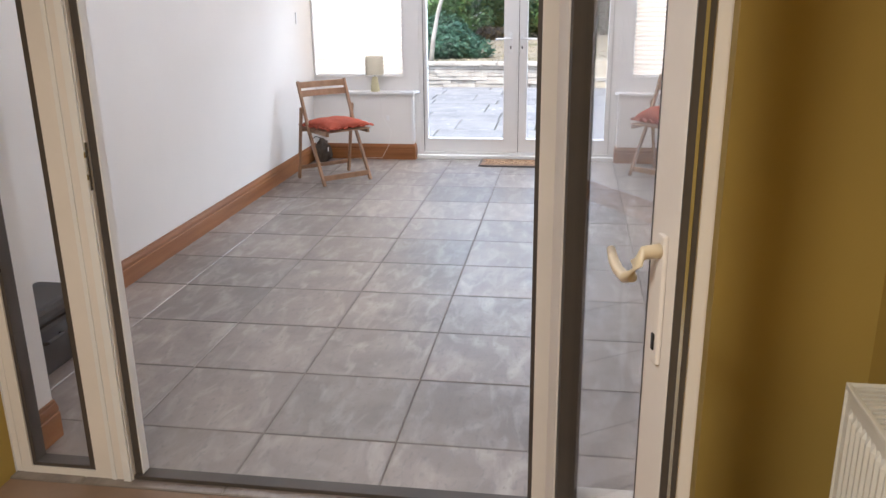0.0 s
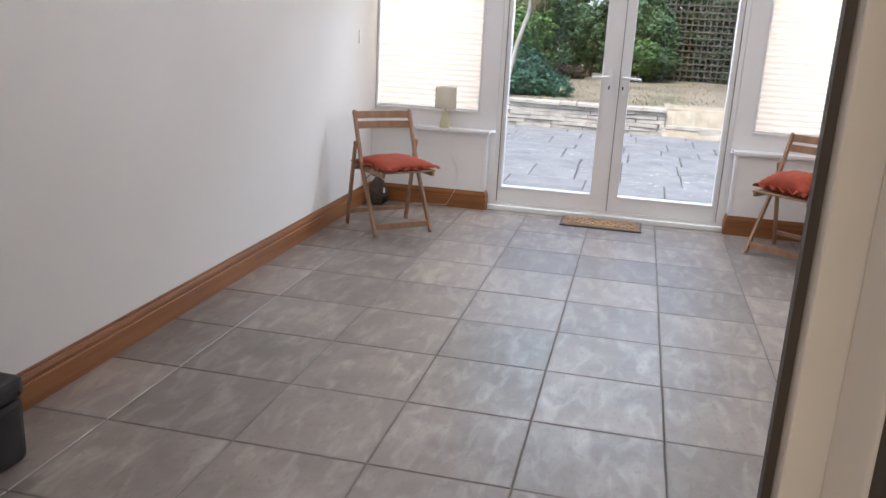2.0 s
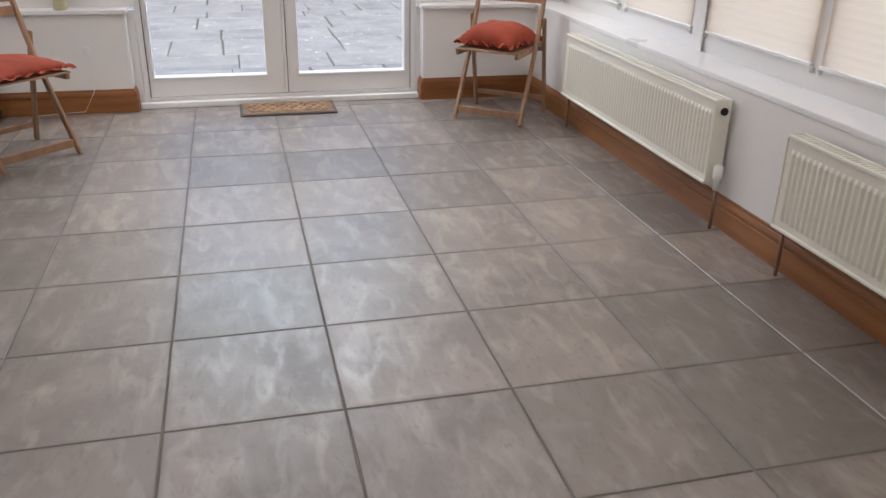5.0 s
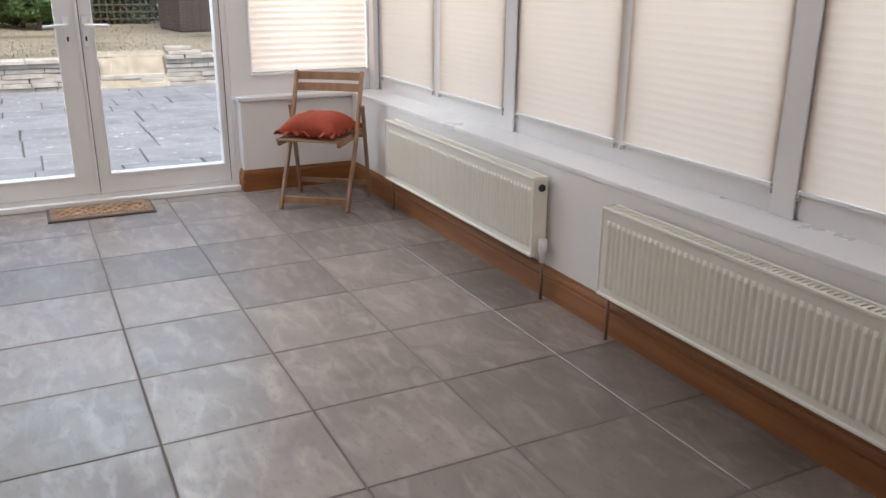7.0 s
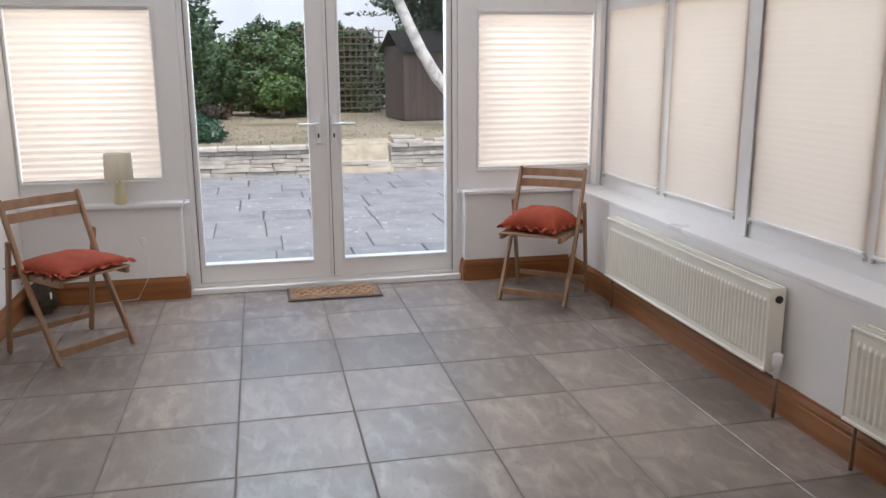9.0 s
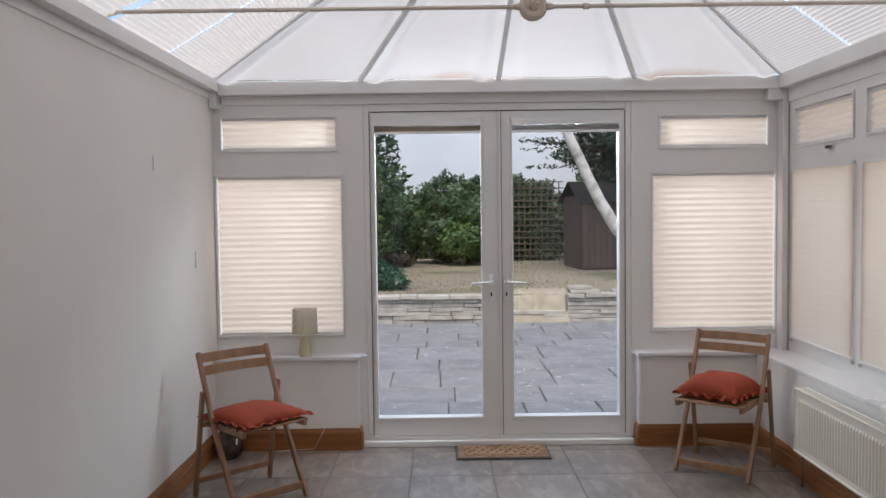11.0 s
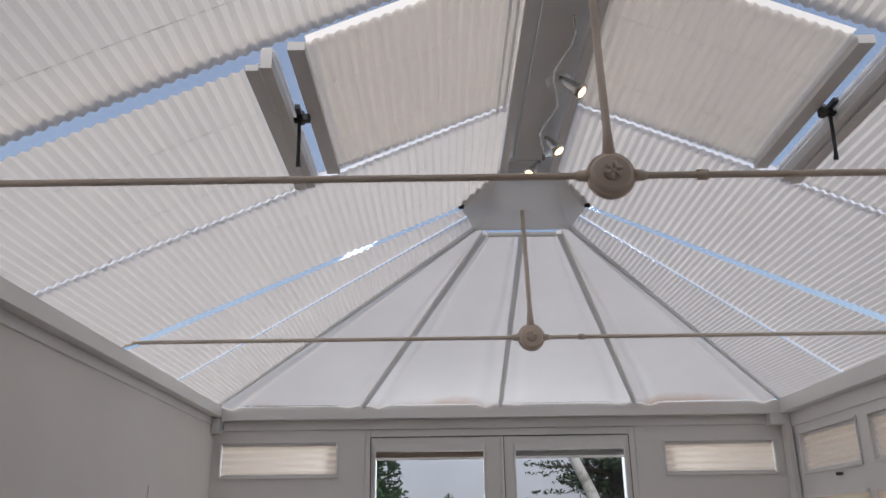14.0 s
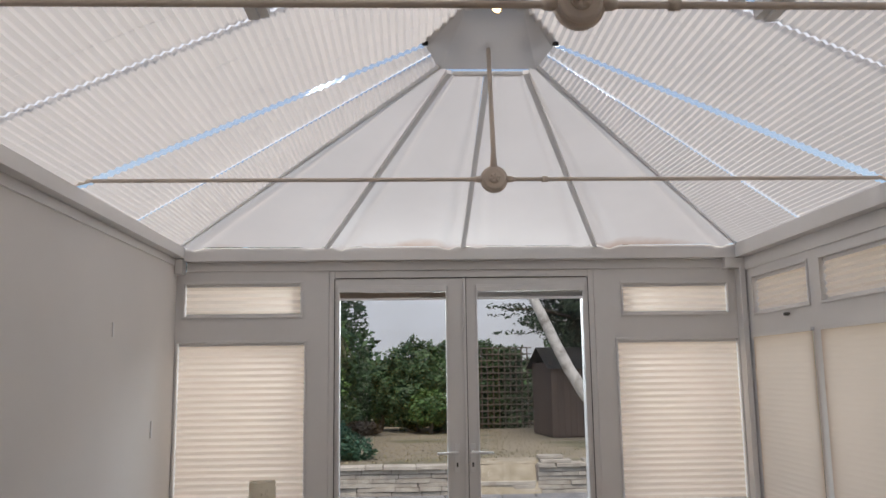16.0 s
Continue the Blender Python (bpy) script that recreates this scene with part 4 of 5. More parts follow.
# ---- things ----
def radiator(y0, y1, x0=1.545, x1=1.615, z0=0.183, z1=0.505, valve_low_y=True, label="", ribs_pitch=0.0275, face=-1):
    ob = thing("radiator", label or "cream panel radiator with vertical ribs, low on a white wall", "radiator", "radiators")
    r = face
    # pressed front panel
    bm = bmesh.new()
    n = int((y1 - y0 - 0.04) / ribs_pitch)
    prof = []
    y = y0 + 0.02
    prof.append((y0, 0.0))
    for k in range(n):
        prof += [(y, 0.0), (y + ribs_pitch * 0.28, 0.0075), (y + ribs_pitch * 0.55, 0.0075), (y + ribs_pitch * 0.83, 0.0)]
        y += ribs_pitch
    prof.append((y1, 0.0))
    zs = [(z0 + 0.005, 0), (z0 + 0.03, 0), (z0 + 0.045, 1), (z1 - 0.06, 1), (z1 - 0.045, 0), (z1 - 0.012, 0)]
    grid = [[bm.verts.new((x0 + (0.0075 - d * k), yy, z)) for yy, d in prof] for z, k in zs]
    for a, b in zip(grid, grid[1:]):
        for k in range(len(prof) - 1):
            bm.faces.new((a[k], a[k + 1], b[k + 1], b[k]))
    bmesh.ops.recalc_face_normals(bm, faces=bm.faces[:])
    part("front_panel", bm, M_RAD, ob, smooth=False)
    part("back_panel", boxes([(x1 - 0.012, x1, y0, y1, z0 + 0.01, z1 - 0.02), (x0 + 0.009, x0 + 0.014, y0 + 0.004, y1 - 0.004, z0, z1 - 0.02)], 0.003), M_RAD, ob)
    part("end_cap", boxes([(x0 + 0.002, x1, y0 - 0.004, y0 - 0.0005, z0, z1)], 0.001), M_RAD, ob)
    part("end_cap", boxes([(x0 + 0.002, x1, y1 + 0.0005, y1 + 0.004, z0, z1)], 0.001), M_RAD, ob)
    slats = [(x0, x0 + 0.012, y0, y1, z1 - 0.012, z1), (x1 - 0.012, x1, y0, y1, z1 - 0.012, z1)]
    part("top_rim", boxes(slats, 0.003), M_RAD, ob)
    k = y0 + 0.01
    sl = []
    while k < y1 - 0.01:
        sl.append((x0 + 0.013, x1 - 0.013, k, k + 0.011, z1 - 0.010, z1 - 0.006))
        k += 0.02
    part("top_grille", boxes(sl), M_RAD, ob)
    part("bottom_rim", tube([(x0 + 0.004, y0, z0 + 0.004), (x0 + 0.004, y1, z0 + 0.004)], 0.007, 8), M_RAD, ob)
    if valve_low_y:
        yv = y0 - 0.03
        v = part("valve", tube([(x0 + 0.04, yv, z0 - 0.02), (x0 + 0.04, yv, z0 + 0.02), (x0 + 0.04, yv, z0 + 0.03), (x0 + 0.04, yv, z0 + 0.075), (x0 + 0.04, yv, z0 + 0.08)],
                             [0.012, 0.013, 0.02, 0.019, 0.012], 16), M_UPVC, ob, "white radiator valve", True)
        part("pipe", tube([(x0 + 0.04, yv, 0.0), (x0 + 0.04, yv, z0 - 0.019)], 0.0075, 10), M_COPPER, ob, "copper feed pipe", True)
        part("bleed_plug", tube([(x0 + 0.04, y0 - 0.012, z1 - 0.045), (x0 + 0.04, y0 - 0.004, z1 - 0.045)], 0.015, 12), M_BLACKBAG, ob, "dark metal bleed plug")
    part("pipe", tube([(x0 + 0.04, y1 - 0.02, 0.0), (x0 + 0.04, y1 - 0.02, z0)], 0.0075, 10), M_COPPER, ob, "copper feed pipe", True)
    return ob


def folding_chair(label):
    """A folding wooden chair that faces +y, its feet round the origin."""
    ob = thing("folding_chair", label, "chair", "folding wooden chairs")
    W = 0.197
    for s in (-1, 1):
        bm = bmesh.new()
        add_bar(bm, (s * W, 0.195, 0.002), (s * W, -0.03, 0.42), 0.020, 0.030, (0, 1, 0))
        add_bar(bm, (s * W, -0.03, 0.42), (s * W, -0.165, 0.765), 0.020, 0.030, (0, 1, 0))
        bmesh.ops.bevel(bm, geom=bm.edges[:], offset=0.004, segments=2, affect="EDGES")
        part("back_post", bm, M_BEECH, ob)
        bm = bmesh.new()
        add_bar(bm, (s * (W + 0.0215), -0.19, 0.002), (s * (W + 0.0215), -0.085, 0.575), 0.018, 0.030, (0, 1, 0))
        bmesh.ops.bevel(bm, geom=bm.edges[:], offset=0.004, segments=2, affect="EDGES")
        part("rear_leg", bm, M_BEECH, ob)
        part("pivot_bolt", tube([(s * (W - 0.012), -0.088, 0.545), (s * (W + 0.034), -0.088, 0.545)], 0.005, 8), M_CHROME, ob)
    for z, h, y in ((0.735, 0.046, -0.154), (0.672, 0.046, -0.130)):
        bm = bmesh.new()
        n = 8
        pts = [(-W + 0.011 + (2 * W - 0.022) * k / n, y - 0.018 * math.sin(math.pi * k / n)) for k in range(n + 1)]
        rings = [[bm.verts.new((x, yy - 0.007, z - h / 2)), bm.verts.new((x, yy + 0.007, z - h / 2)), bm.verts.new((x, yy + 0.001, z + h / 2)), bm.verts.new((x, yy - 0.013, z + h / 2))] for x, yy in pts]
        for a, b in zip(rings, rings[1:]):
            for k in range(4):
                bm.faces.new((a[k], a[(k + 1) % 4], b[(k + 1) % 4], b[k]))
        bm.faces.new(rings[0][::-1])
        bm.faces.new(rings[-1])
        part("back_slat", bm, M_BEECH, ob)
    for s in (-1, 1):
        part("seat_rail", boxes([(s * 0.172 - 0.010, s * 0.172 + 0.010, -0.20, 0.235, 0.385, 0.412)], 0.004), M_BEECH, ob)
    for k in range(7):
        y = -0.165 + k * 0.064
        part("seat_slat", boxes([(-0.185, 0.185, y - 0.024, y + 0.024, 0.4125, 0.424)], 0.004), M_BEECH, ob)
    part("front_stretcher", boxes([(-W + 0.011, W - 0.011, 0.158, 0.176, 0.035, 0.075)], 0.004), M_BEECH, ob)
    part("rear_stretcher", boxes([(-W - 0.0105, W + 0.0105, -0.187, -0.170, 0.075, 0.105)], 0.004), M_BEECH, ob)
    part("rear_stretcher", boxes([(-W - 0.0105, W + 0.0105, -0.118, -0.10, 0.385, 0.41)], 0.004), M_BEECH, ob)
    return ob


def cushion(label, seed):
    """A puffed square cushion with a frilled edge, its underside at z = 0."""
    ob = thing("seat_cushion", label, "cushion", "seat cushions")
    rnd = random.Random(seed)
    bm = bmesh.new()
    n = 26
    S = 0.205

    def pt(i, j, top):
        u, v = 2 * i / n - 1, 2 * j / n - 1
        edge = max(abs(u), abs(v))
        k = max(0.0, (1 - abs(u) ** 2.6)) * max(0.0, (1 - abs(v) ** 2.6))
        h = 0.075 * k ** 0.5
        shrink = 1 - 0.06 * (1 - min(abs(u), abs(v)) ** 2) * edge ** 4
        x, y = S * u * shrink, S * v * shrink
        frill = 0.009 * math.sin(9 * (u * 2 + v * 3 + seed)) * edge ** 6
        wr = 0.006 * noise.noise(Vector((u * 3, v * 3, seed * 3.7))) * (1 if top else 0.3)
        return Vector((x, y, 0.024 + (h if top else -0.022 * k ** 0.4) + frill + wr))
    tops = [[bm.verts.new(pt(i, j, True)) for j in range(n + 1)] for i in range(n + 1)]
    bots = [[tops[i][j] if i in (0, n) or j in (0, n) else bm.verts.new(pt(i, j, False)) for j in range(n + 1)] for i in range(n + 1)]
    for i in range(n):
        for j in range(n):
            bm.faces.new((tops[i][j], tops[i + 1][j], tops[i + 1][j + 1], tops[i][j + 1]))
            bm.faces.new((bots[i][j], bots[i][j + 1], bots[i + 1][j + 1], bots[i + 1][j]))
    part("cover", bm, M_CUSHION, ob, smooth=True)
    bm = bmesh.new()
    m = 96
    ring = []
    for k in range(m):
        a = k / m * 4
        side, t = int(a) % 4, (a % 1) * 2 - 1
        u, v = ((t, -1), (1, t), (-t, 1), (-1, -t))[side]
        sh = 1 - 0.06 * (1 - min(abs(u), abs(v)) ** 2)
        w = 0.010 * math.sin(k * 1.3) + 0.004 * rnd.random()
        inner = Vector((S * u * sh * 0.97, S * v * sh * 0.97, 0.026 + 0.009 * math.sin(9 * (u * 2 + v * 3 + seed))))
        outer = Vector((S * u * sh * 1.08, S * v * sh * 1.08, 0.022 + w))
        ring.append((inner, outer))
    vs = [[bm.verts.new(p + Vector((0, 0, dz))) for p in pr for dz in (0.0015, -0.0015)] for pr in ring]
    for a, b in zip(vs, vs[1:] + vs[:1]):
        for p, q in ((0, 2), (2, 3), (3, 1)):
            bm.faces.new((a[p], a[q], b[q], b[p]))
    part("frill", bm, M_CUSHION, ob)
    return ob


def table_lamp():
    ob = thing("table_lamp", "small table lamp with a beige drum shade on the window sill", "lamp", place=(-1.103, 6.875, 0.577))
    part("base", lathe([(0.036, 0), (0.038, 0.006), (0.034, 0.05), (0.024, 0.115), (0.018, 0.122)], 20), M_LAMPBASE, ob, smooth=True)
    part("stem", tube([(0, 0, 0.12), (0, 0, 0.19)], 0.005, 8), M_CHROME, ob)
    bm = bmesh.new()
    n = 40
    for r0, r1, zz in ((0.078, 0.075, 1),):
        a = [bm.verts.new((r0 * math.cos(k * math.tau / n), r0 * math.sin(k * math.tau / n), 0.142)) for k in range(n)]
        b = [bm.verts.new((r1 * math.cos(k * math.tau / n), r1 * math.sin(k * math.tau / n), 0.288)) for k in range(n)]
        for k in range(n):
            bm.faces.new((a[k], a[(k + 1) % n], b[(k + 1) % n], b[k]))
    bmesh.ops.solidify(bm, geom=bm.faces[:], thickness=0.002)
    part("shade", bm, M_SHADE, ob, smooth=True)
    bm = bmesh.new()
    add_tube(bm, [(0.03, -0.02, 0.008), (0.05, -0.046, 0.004), (0.06, -0.05, -0.05), (0.055, -0.016, -0.2), (0.09, -0.012, -0.27), (0.13, -0.014, -0.33), (0.11, -0.03, -0.45), (0.05, -0.04, -0.56), (-0.2, -0.05, -0.57)], 0.0016, 6)
    part("cable", bm, M_UPVC, ob, "white cable hanging to the floor")


def door_mat():
    ob = thing("door_mat", "brown coir doormat with a dark rubber border on grey tiles", "doormat")
    x0, x1, y0, y1 = -0.19, 0.355, 6.625, 6.895
    bm = boxes([(x0 - 0.008, x1 + 0.004, y0 - 0.004, y1, 0.0005, 0.010)], 0.004)
    part("border", bm, M_MAT_EDGE, ob)
    part("inner_border", boxes([(x0 + 0.008, x1 - 0.008, y0 + 0.008, y1 - 0.008, 0.0102, 0.0135)], 0.001), M_MAT_RIM, ob)
    bm = bmesh.new()
    for k in range(17):
        for r in range(4):
            xa, ya, up = x0 + 0.045 + k * 0.027, y0 + 0.043 + r * 0.047, 1 if (k + r) % 2 else -1
            add_bar(bm, (xa, ya + (0 if up > 0 else 0.042), 0.016), (xa + 0.025, ya + (0.042 if up > 0 else 0), 0.016), 0.010, 0.006)
    tagged(part("ridges", bm, M_MAT, ob, "pale coir ridges in a zigzag"), kind="stuff")
    rnd = random.Random(4)
    bm = bmesh.new()
    for _ in range(2600):
        x, y = rnd.uniform(x0 + 0.035, x1 - 0.035), rnd.uniform(y0 + 0.035, y1 - 0.035)
        a, l = rnd.uniform(0, math.tau), rnd.uniform(0.004, 0.009)
        dx, dy = math.cos(a) * l, math.sin(a) * l
        v = [bm.verts.new(p) for p in ((x - dy * 0.15, y + dx * 0.15, 0.0136), (x + dy * 0.15, y - dx * 0.15, 0.0136), (x + dx, y + dy, 0.0136 + rnd.uniform(0.001, 0.005)))]
        bm.faces.new(v)
    tagged(part("pile", bm, M_MAT, ob, "coir pile"), kind="stuff")


def holdall():
    ob = thing("tool_case", "black plastic case standing on the tiles against the wall", "case")
    part("body", boxes([(-1.64, -1.42, 2.36, 2.92, 0.001, 0.20)], 0.02), M_BLACKBAG, ob)
    part("lid", boxes([(-1.645, -1.415, 2.355, 2.925, 0.203, 0.27)], 0.022), M_BLACKBAG, ob)
    for y in (2.50, 2.78):
        part("latch", boxes([(-1.4145, -1.408, y - 0.02, y + 0.02, 0.17, 0.225)], 0.003), M_CHROME, ob, "small metal latch")
    part("handle", tube([(-1.42, 2.58, 0.14), (-1.395, 2.59, 0.145), (-1.395, 2.69, 0.145), (-1.42, 2.70, 0.14)], 0.008, 8), M_BLACKBAG, ob)


def corner_clutter():
    ob = thing("plastic_bag", "small crumpled dark bag with cables on the tiles in the corner", "bag")
    bm = bmesh.new()
    bmesh.ops.create_icosphere(bm, subdivisions=4, radius=1.0)
    for v in bm.verts:
        d = v.co.normalized()
        r = 1 + 0.22 * noise.noise(d * 2.6) + 0.10 * noise.noise(d * 7)
        x, y, z = d.x * r * 0.072, d.y * r * 0.068, d.z * r * 0.105
        v.co = Vector((-1.545 + x * (1 - 0.3 * d.z), 6.73 + y * (1 - 0.3 * d.z), max(0.001, 0.088 + z)))
    part("body", bm, M_DARKBAG, ob, smooth=True)
    part("cable", tube([(-1.57, 6.74, 0.16), (-1.55, 6.72, 0.20), (-1.60, 6.70, 0.215), (-1.62, 6.66, 0.19)], 0.0035, 6), M_BLACKBAG, ob)
    part("tag", boxes([(-1.478, -1.474, 6.64, 6.665, 0.10, 0.135)], 0.001), M_SILL, ob, "small white tag")
    b = thing("wall_clip", "small white cable clip on the dwarf wall", "clip")
    part("body", boxes([(-1.013, -0.987, 6.862, 6.8695, 0.335, 0.375)], 0.003), M_SILL, b)
    b = thing("wall_bracket", "small pale wall bracket on the white wall", "bracket", "wall brackets")
    part("plate", boxes([(XL + 0.001, XL + 0.008, 6.525, 6.55, 1.145, 1.235)], 0.002), M_SILL, b)
    b = thing("wall_bracket", "small pale wall bracket higher on the white wall", "bracket", "wall brackets")
    part("plate", boxes([(XL + 0.001, XL + 0.006, 5.885, 5.90, 1.66, 1.73)], 0.002), M_SILL, b)


def build_things():
    radiator(4.60, 6.12, z1=0.515)
    radiator(2.35, 4.15, z1=0.51, label="long cream panel radiator with vertical ribs, low on a white wall")
    radiator(0.45, 1.675, 1.12, 1.21, 0.14, 0.60, False, "cream panel radiator on the yellow kitchen wall")
    label = "folding slatted beech chair standing open beside a corner of the tiled room, a red cushion on it"
    ch = folding_chair(label)
    S = Matrix.Diagonal((1, 1, 0.975, 1))
    m1 = pose(-1.252, 6.07, 0, 0, 0, math.degrees(math.atan2(-0.72, 0.69)) - 90)
    m2 = pose(1.28, 6.415, 0, 0, 0, math.degrees(math.atan2(-0.80, -0.62)) - 90)
    ch.scale = (1, 1, 0.975)
    other = copy_thing(ch, m2)
    ch.matrix_basis = m1 @ S
    tagged(ch, "folding slatted beech chair beside the bare white wall")
    tagged(other, "folding slatted beech chair beside the long sill and radiator")
    for m, s, lab in ((m1, 1, "rust red frilled cushion on the chair by the bare wall"), (m2, 2, "plump rust red frilled cushion on the chair by the radiator")):
        c = cushion(lab, s)
        c.matrix_basis = m @ pose(0, 0.045, 0.411, 0, 0, 6 if s == 1 else -8) @ Matrix.Diagonal((0.93, 0.95, 0.72, 1) if s == 1 else (0.84, 0.86, 1.35, 1))
    table_lamp()
    door_mat()
    holdall()
    corner_clutter()
    tie_bar(HUB_Y, XL + 0.12, 1.75, 0.113)
    tie_bar(3.62, XL + 0.12, 1.75, 0.138)
    spot_bar()


# ---- the garden ----
def leaves(name, parent, mat, blobs, count, size, seed, flat=0.5):
    rnd = random.Random(seed)
    verts, faces = [], []
    tot = sum(b[3] * b[4] * b[5] for b in blobs)
    for cx, cy, cz, rx, ry, rz in blobs:
        k = int(count * rx * ry * rz / tot)
        for _ in range(k):
            d = Vector((rnd.gauss(0, 1), rnd.gauss(0, 1), rnd.gauss(0, 1))).normalized()
            lump = 0.78 + 0.34 * noise.noise(d * 2.3 + Vector((cx, cy, cz)))
            r = lump * rnd.uniform(0.72, 1.05)
            c = Vector((cx + d.x * rx * r, cy + d.y * ry * r, cz + d.z * rz * r))
            u = Vector((rnd.gauss(0, 1), rnd.gauss(0, 1), rnd.gauss(0, flat))).normalized()
            w = u.cross(d + Vector((rnd.uniform(-0.6, 0.6), rnd.uniform(-0.6, 0.6), 0.1))).normalized()
            s = size * rnd.uniform(0.6, 1.35)
            b = len(verts)
            verts += [c - u * s, c + w * s * 0.45, c + u * s, c - w * s * 0.45]
            faces.append((b, b + 1, b + 2, b + 3))
    me = bpy.data.meshes.new(name)
    me.from_pydata(verts, [], faces)
    me.materials.append(mat)
    ob = new(name, me)
    ob.parent = parent
    return tagged(ob, kind="stuff")


def build_garden():
    Z0, Z1 = -0.17, 0.265
    bm = bmesh.new()
    ys = [(-150, Z0), (13.42, Z0), (13.45, Z1 - 0.01), (16, Z1), (300, Z1)]
    rows = [[bm.verts.new((x, y, z)) for x in (-200, -9, 9, 200)] for y, z in ys]
    for a, b in zip(rows, rows[1:]):
        for k in range(3):
            bm.faces.new((a[k], a[k + 1], b[k + 1], b[k]))
    structure("ground", bm, M_LAWN, "dry straw-coloured lawn with green patches")
    structure("pavement", boxes([(-4.5, 6.0, 7.21, 13.28, -0.2, -0.130)]), M_JOINT, "mossy joints of a slab patio")
    # tufts on the lawn
    rnd = random.Random(11)
    verts, faces = [], []
    for _ in range(9000):
        x, y = rnd.uniform(-4, 5), 13.7 + 6.5 * rnd.random()
        h, a = rnd.uniform(0.008, 0.028), rnd.uniform(0, math.tau)
        b = len(verts)
        verts += [(x, y, Z1 - 0.01), (x + 0.02 * math.cos(a), y + 0.02 * math.sin(a), Z1 - 0.01), (x + 0.03 * math.cos(a + 1), y + 0.03 * math.sin(a + 1), Z1 + h)]
        faces.append((b, b + 1, b + 2))
    me = bpy.data.meshes.new("grass")
    me.from_pydata(verts, [], faces)
    me.materials.append(M_GRASS)
    tagged(new("grass", me), "sparse dry grass tufts on the lawn", "grass", kind="stuff")

    def bush(label, mat, blobs, count, size, seed, category="bush", trunk=None, bark=M_BROWNBARK, name="bush"):
        ob = thing(name, label, category)
        leaves("foliage" if name == "bush" else "crown", ob, mat, blobs, count, size, seed)
        for pts, rad in trunk or []:
            part("trunk" if name != "bush" else "stem", tube(pts, rad, 10), bark, ob, smooth=True)
        return ob
    stem = lambda x, y, h: [([(x, y, Z1 - 0.05), (x + 0.05, y, Z1 + h * 0.5), (x, y, Z1 + h)], [0.05, 0.04, 0.02])]
    bush("low rounded blue-green bush at the edge of the lawn", M_LEAF3, [(-1.75, 14.35, 0.55, 0.75, 0.55, 0.50), (-1.35, 14.25, 0.46, 0.42, 0.35, 0.36), (-1.05, 14.3, 0.40, 0.33, 0.3, 0.26)], 11000, 0.034, 21, trunk=stem(-1.7, 14.35, 0.4))
    bush("tall light-green shrub beside the patio", M_LEAF2, [(-2.1, 15.9, 1.2, 0.9, 0.8, 1.1), (-1.75, 16.0, 2.0, 0.6, 0.6, 0.7), (-2.6, 16.3, 2.7, 0.9, 0.9, 0.9)], 14000, 0.042, 22, trunk=stem(-2.1, 15.9, 1.6))
    bush("tall dark tree at the garden side", M_LEAF, [(-2.3, 18.0, 3.4, 1.3, 1.1, 1.5), (-1.7, 17.6, 3.9, 0.7, 0.7, 0.8), (-3.2, 17.5, 2.4, 1.2, 1.2, 1.6), (-1.55, 18.2, 2.7, 0.55, 0.5, 0.9), (-1.6, 18.4, 1.6, 0.6, 0.5, 0.9)], 22000, 0.058, 23, "tree", stem(-2.3, 18.0, 3.0), name="tree")
    bush("dense dark rounded shrub in front of a white building", M_LEAF, [(-0.12, 20.2, 1.65, 0.8, 0.7, 0.72), (0.45, 20.0, 1.3, 0.6, 0.6, 0.75), (-0.7, 20.3, 1.2, 0.6, 0.6, 0.75), (0.3, 19.6, 0.75, 0.8, 0.5, 0.5), (-0.3, 19.9, 1.0, 0.6, 0.5, 0.6)], 20000, 0.045, 24, trunk=stem(-0.1, 20.2, 1.0))
    bush("mixed green shrub with some red leaves", M_LEAF2, [(0.15, 19.3, 0.8, 0.55, 0.4, 0.45)], 3500, 0.04, 25, trunk=stem(0.15, 19.3, 0.4))
    rh = random.Random(8)
    wall_of = [(0.45 + 0.17 * k, 20.9 + rh.uniform(-0.1, 0.1), z + rh.uniform(-0.1, 0.1), 0.26, 0.2, 0.27) for k in range(11) for z in (0.45, 0.85, 1.25, 1.65, 1.98)]
    bush("ivy hedge grown over a trellis fence", M_LEAF, wall_of, 24000, 0.042, 26, "hedge", stem(1.3, 20.9, 1.0))
    bush("dark mixed undergrowth below the shrubs", M_LEAF, [(-1.4 + 0.28 * k, 20.4 + rh.uniform(-0.2, 0.2), 0.65 + rh.uniform(-0.1, 0.5), 0.34, 0.28, 0.45) for k in range(8)], 6000, 0.055, 29, trunk=stem(-0.9, 20.4, 0.6))
    bush("dark heap of twigs under the shrubs", M_BROWNBARK, [(-1.25, 19.2, 0.4, 0.45, 0.35, 0.18)], 900, 0.06, 27, trunk=stem(-1.2, 19.2, 0.2))
    # dark backing of far greenery
    rb = random.Random(41)
    bush("dark overgrown hedge along the garden's far edge", M_LEAF, [(-3.4 + 0.36 * k, 22.0 + rb.uniform(-0.15, 0.15), z, 0.36, 0.25, 0.42) for k in range(20) for z in (0.55, 1.1, 1.55)], 22000, 0.07, 42, "hedge", stem(-1.0, 22.0, 1.2))
    bush("dense far greenery behind the garden", M_LEAF, [(-4.6, 22, 2.5, 2.2, 1.2, 3.0), (5.4, 24, 2.6, 2.4, 1.2, 2.8), (-2.2, 23, 1.6, 1.6, 1, 1.6)], 12000, 0.12, 28, "hedge", stem(-4.6, 22, 2.0))
    # conifer over the shed and the leaning pale trunk
    tree = thing("conifer_tree", "dark conifer with drooping flat branches above the shed", "tree")
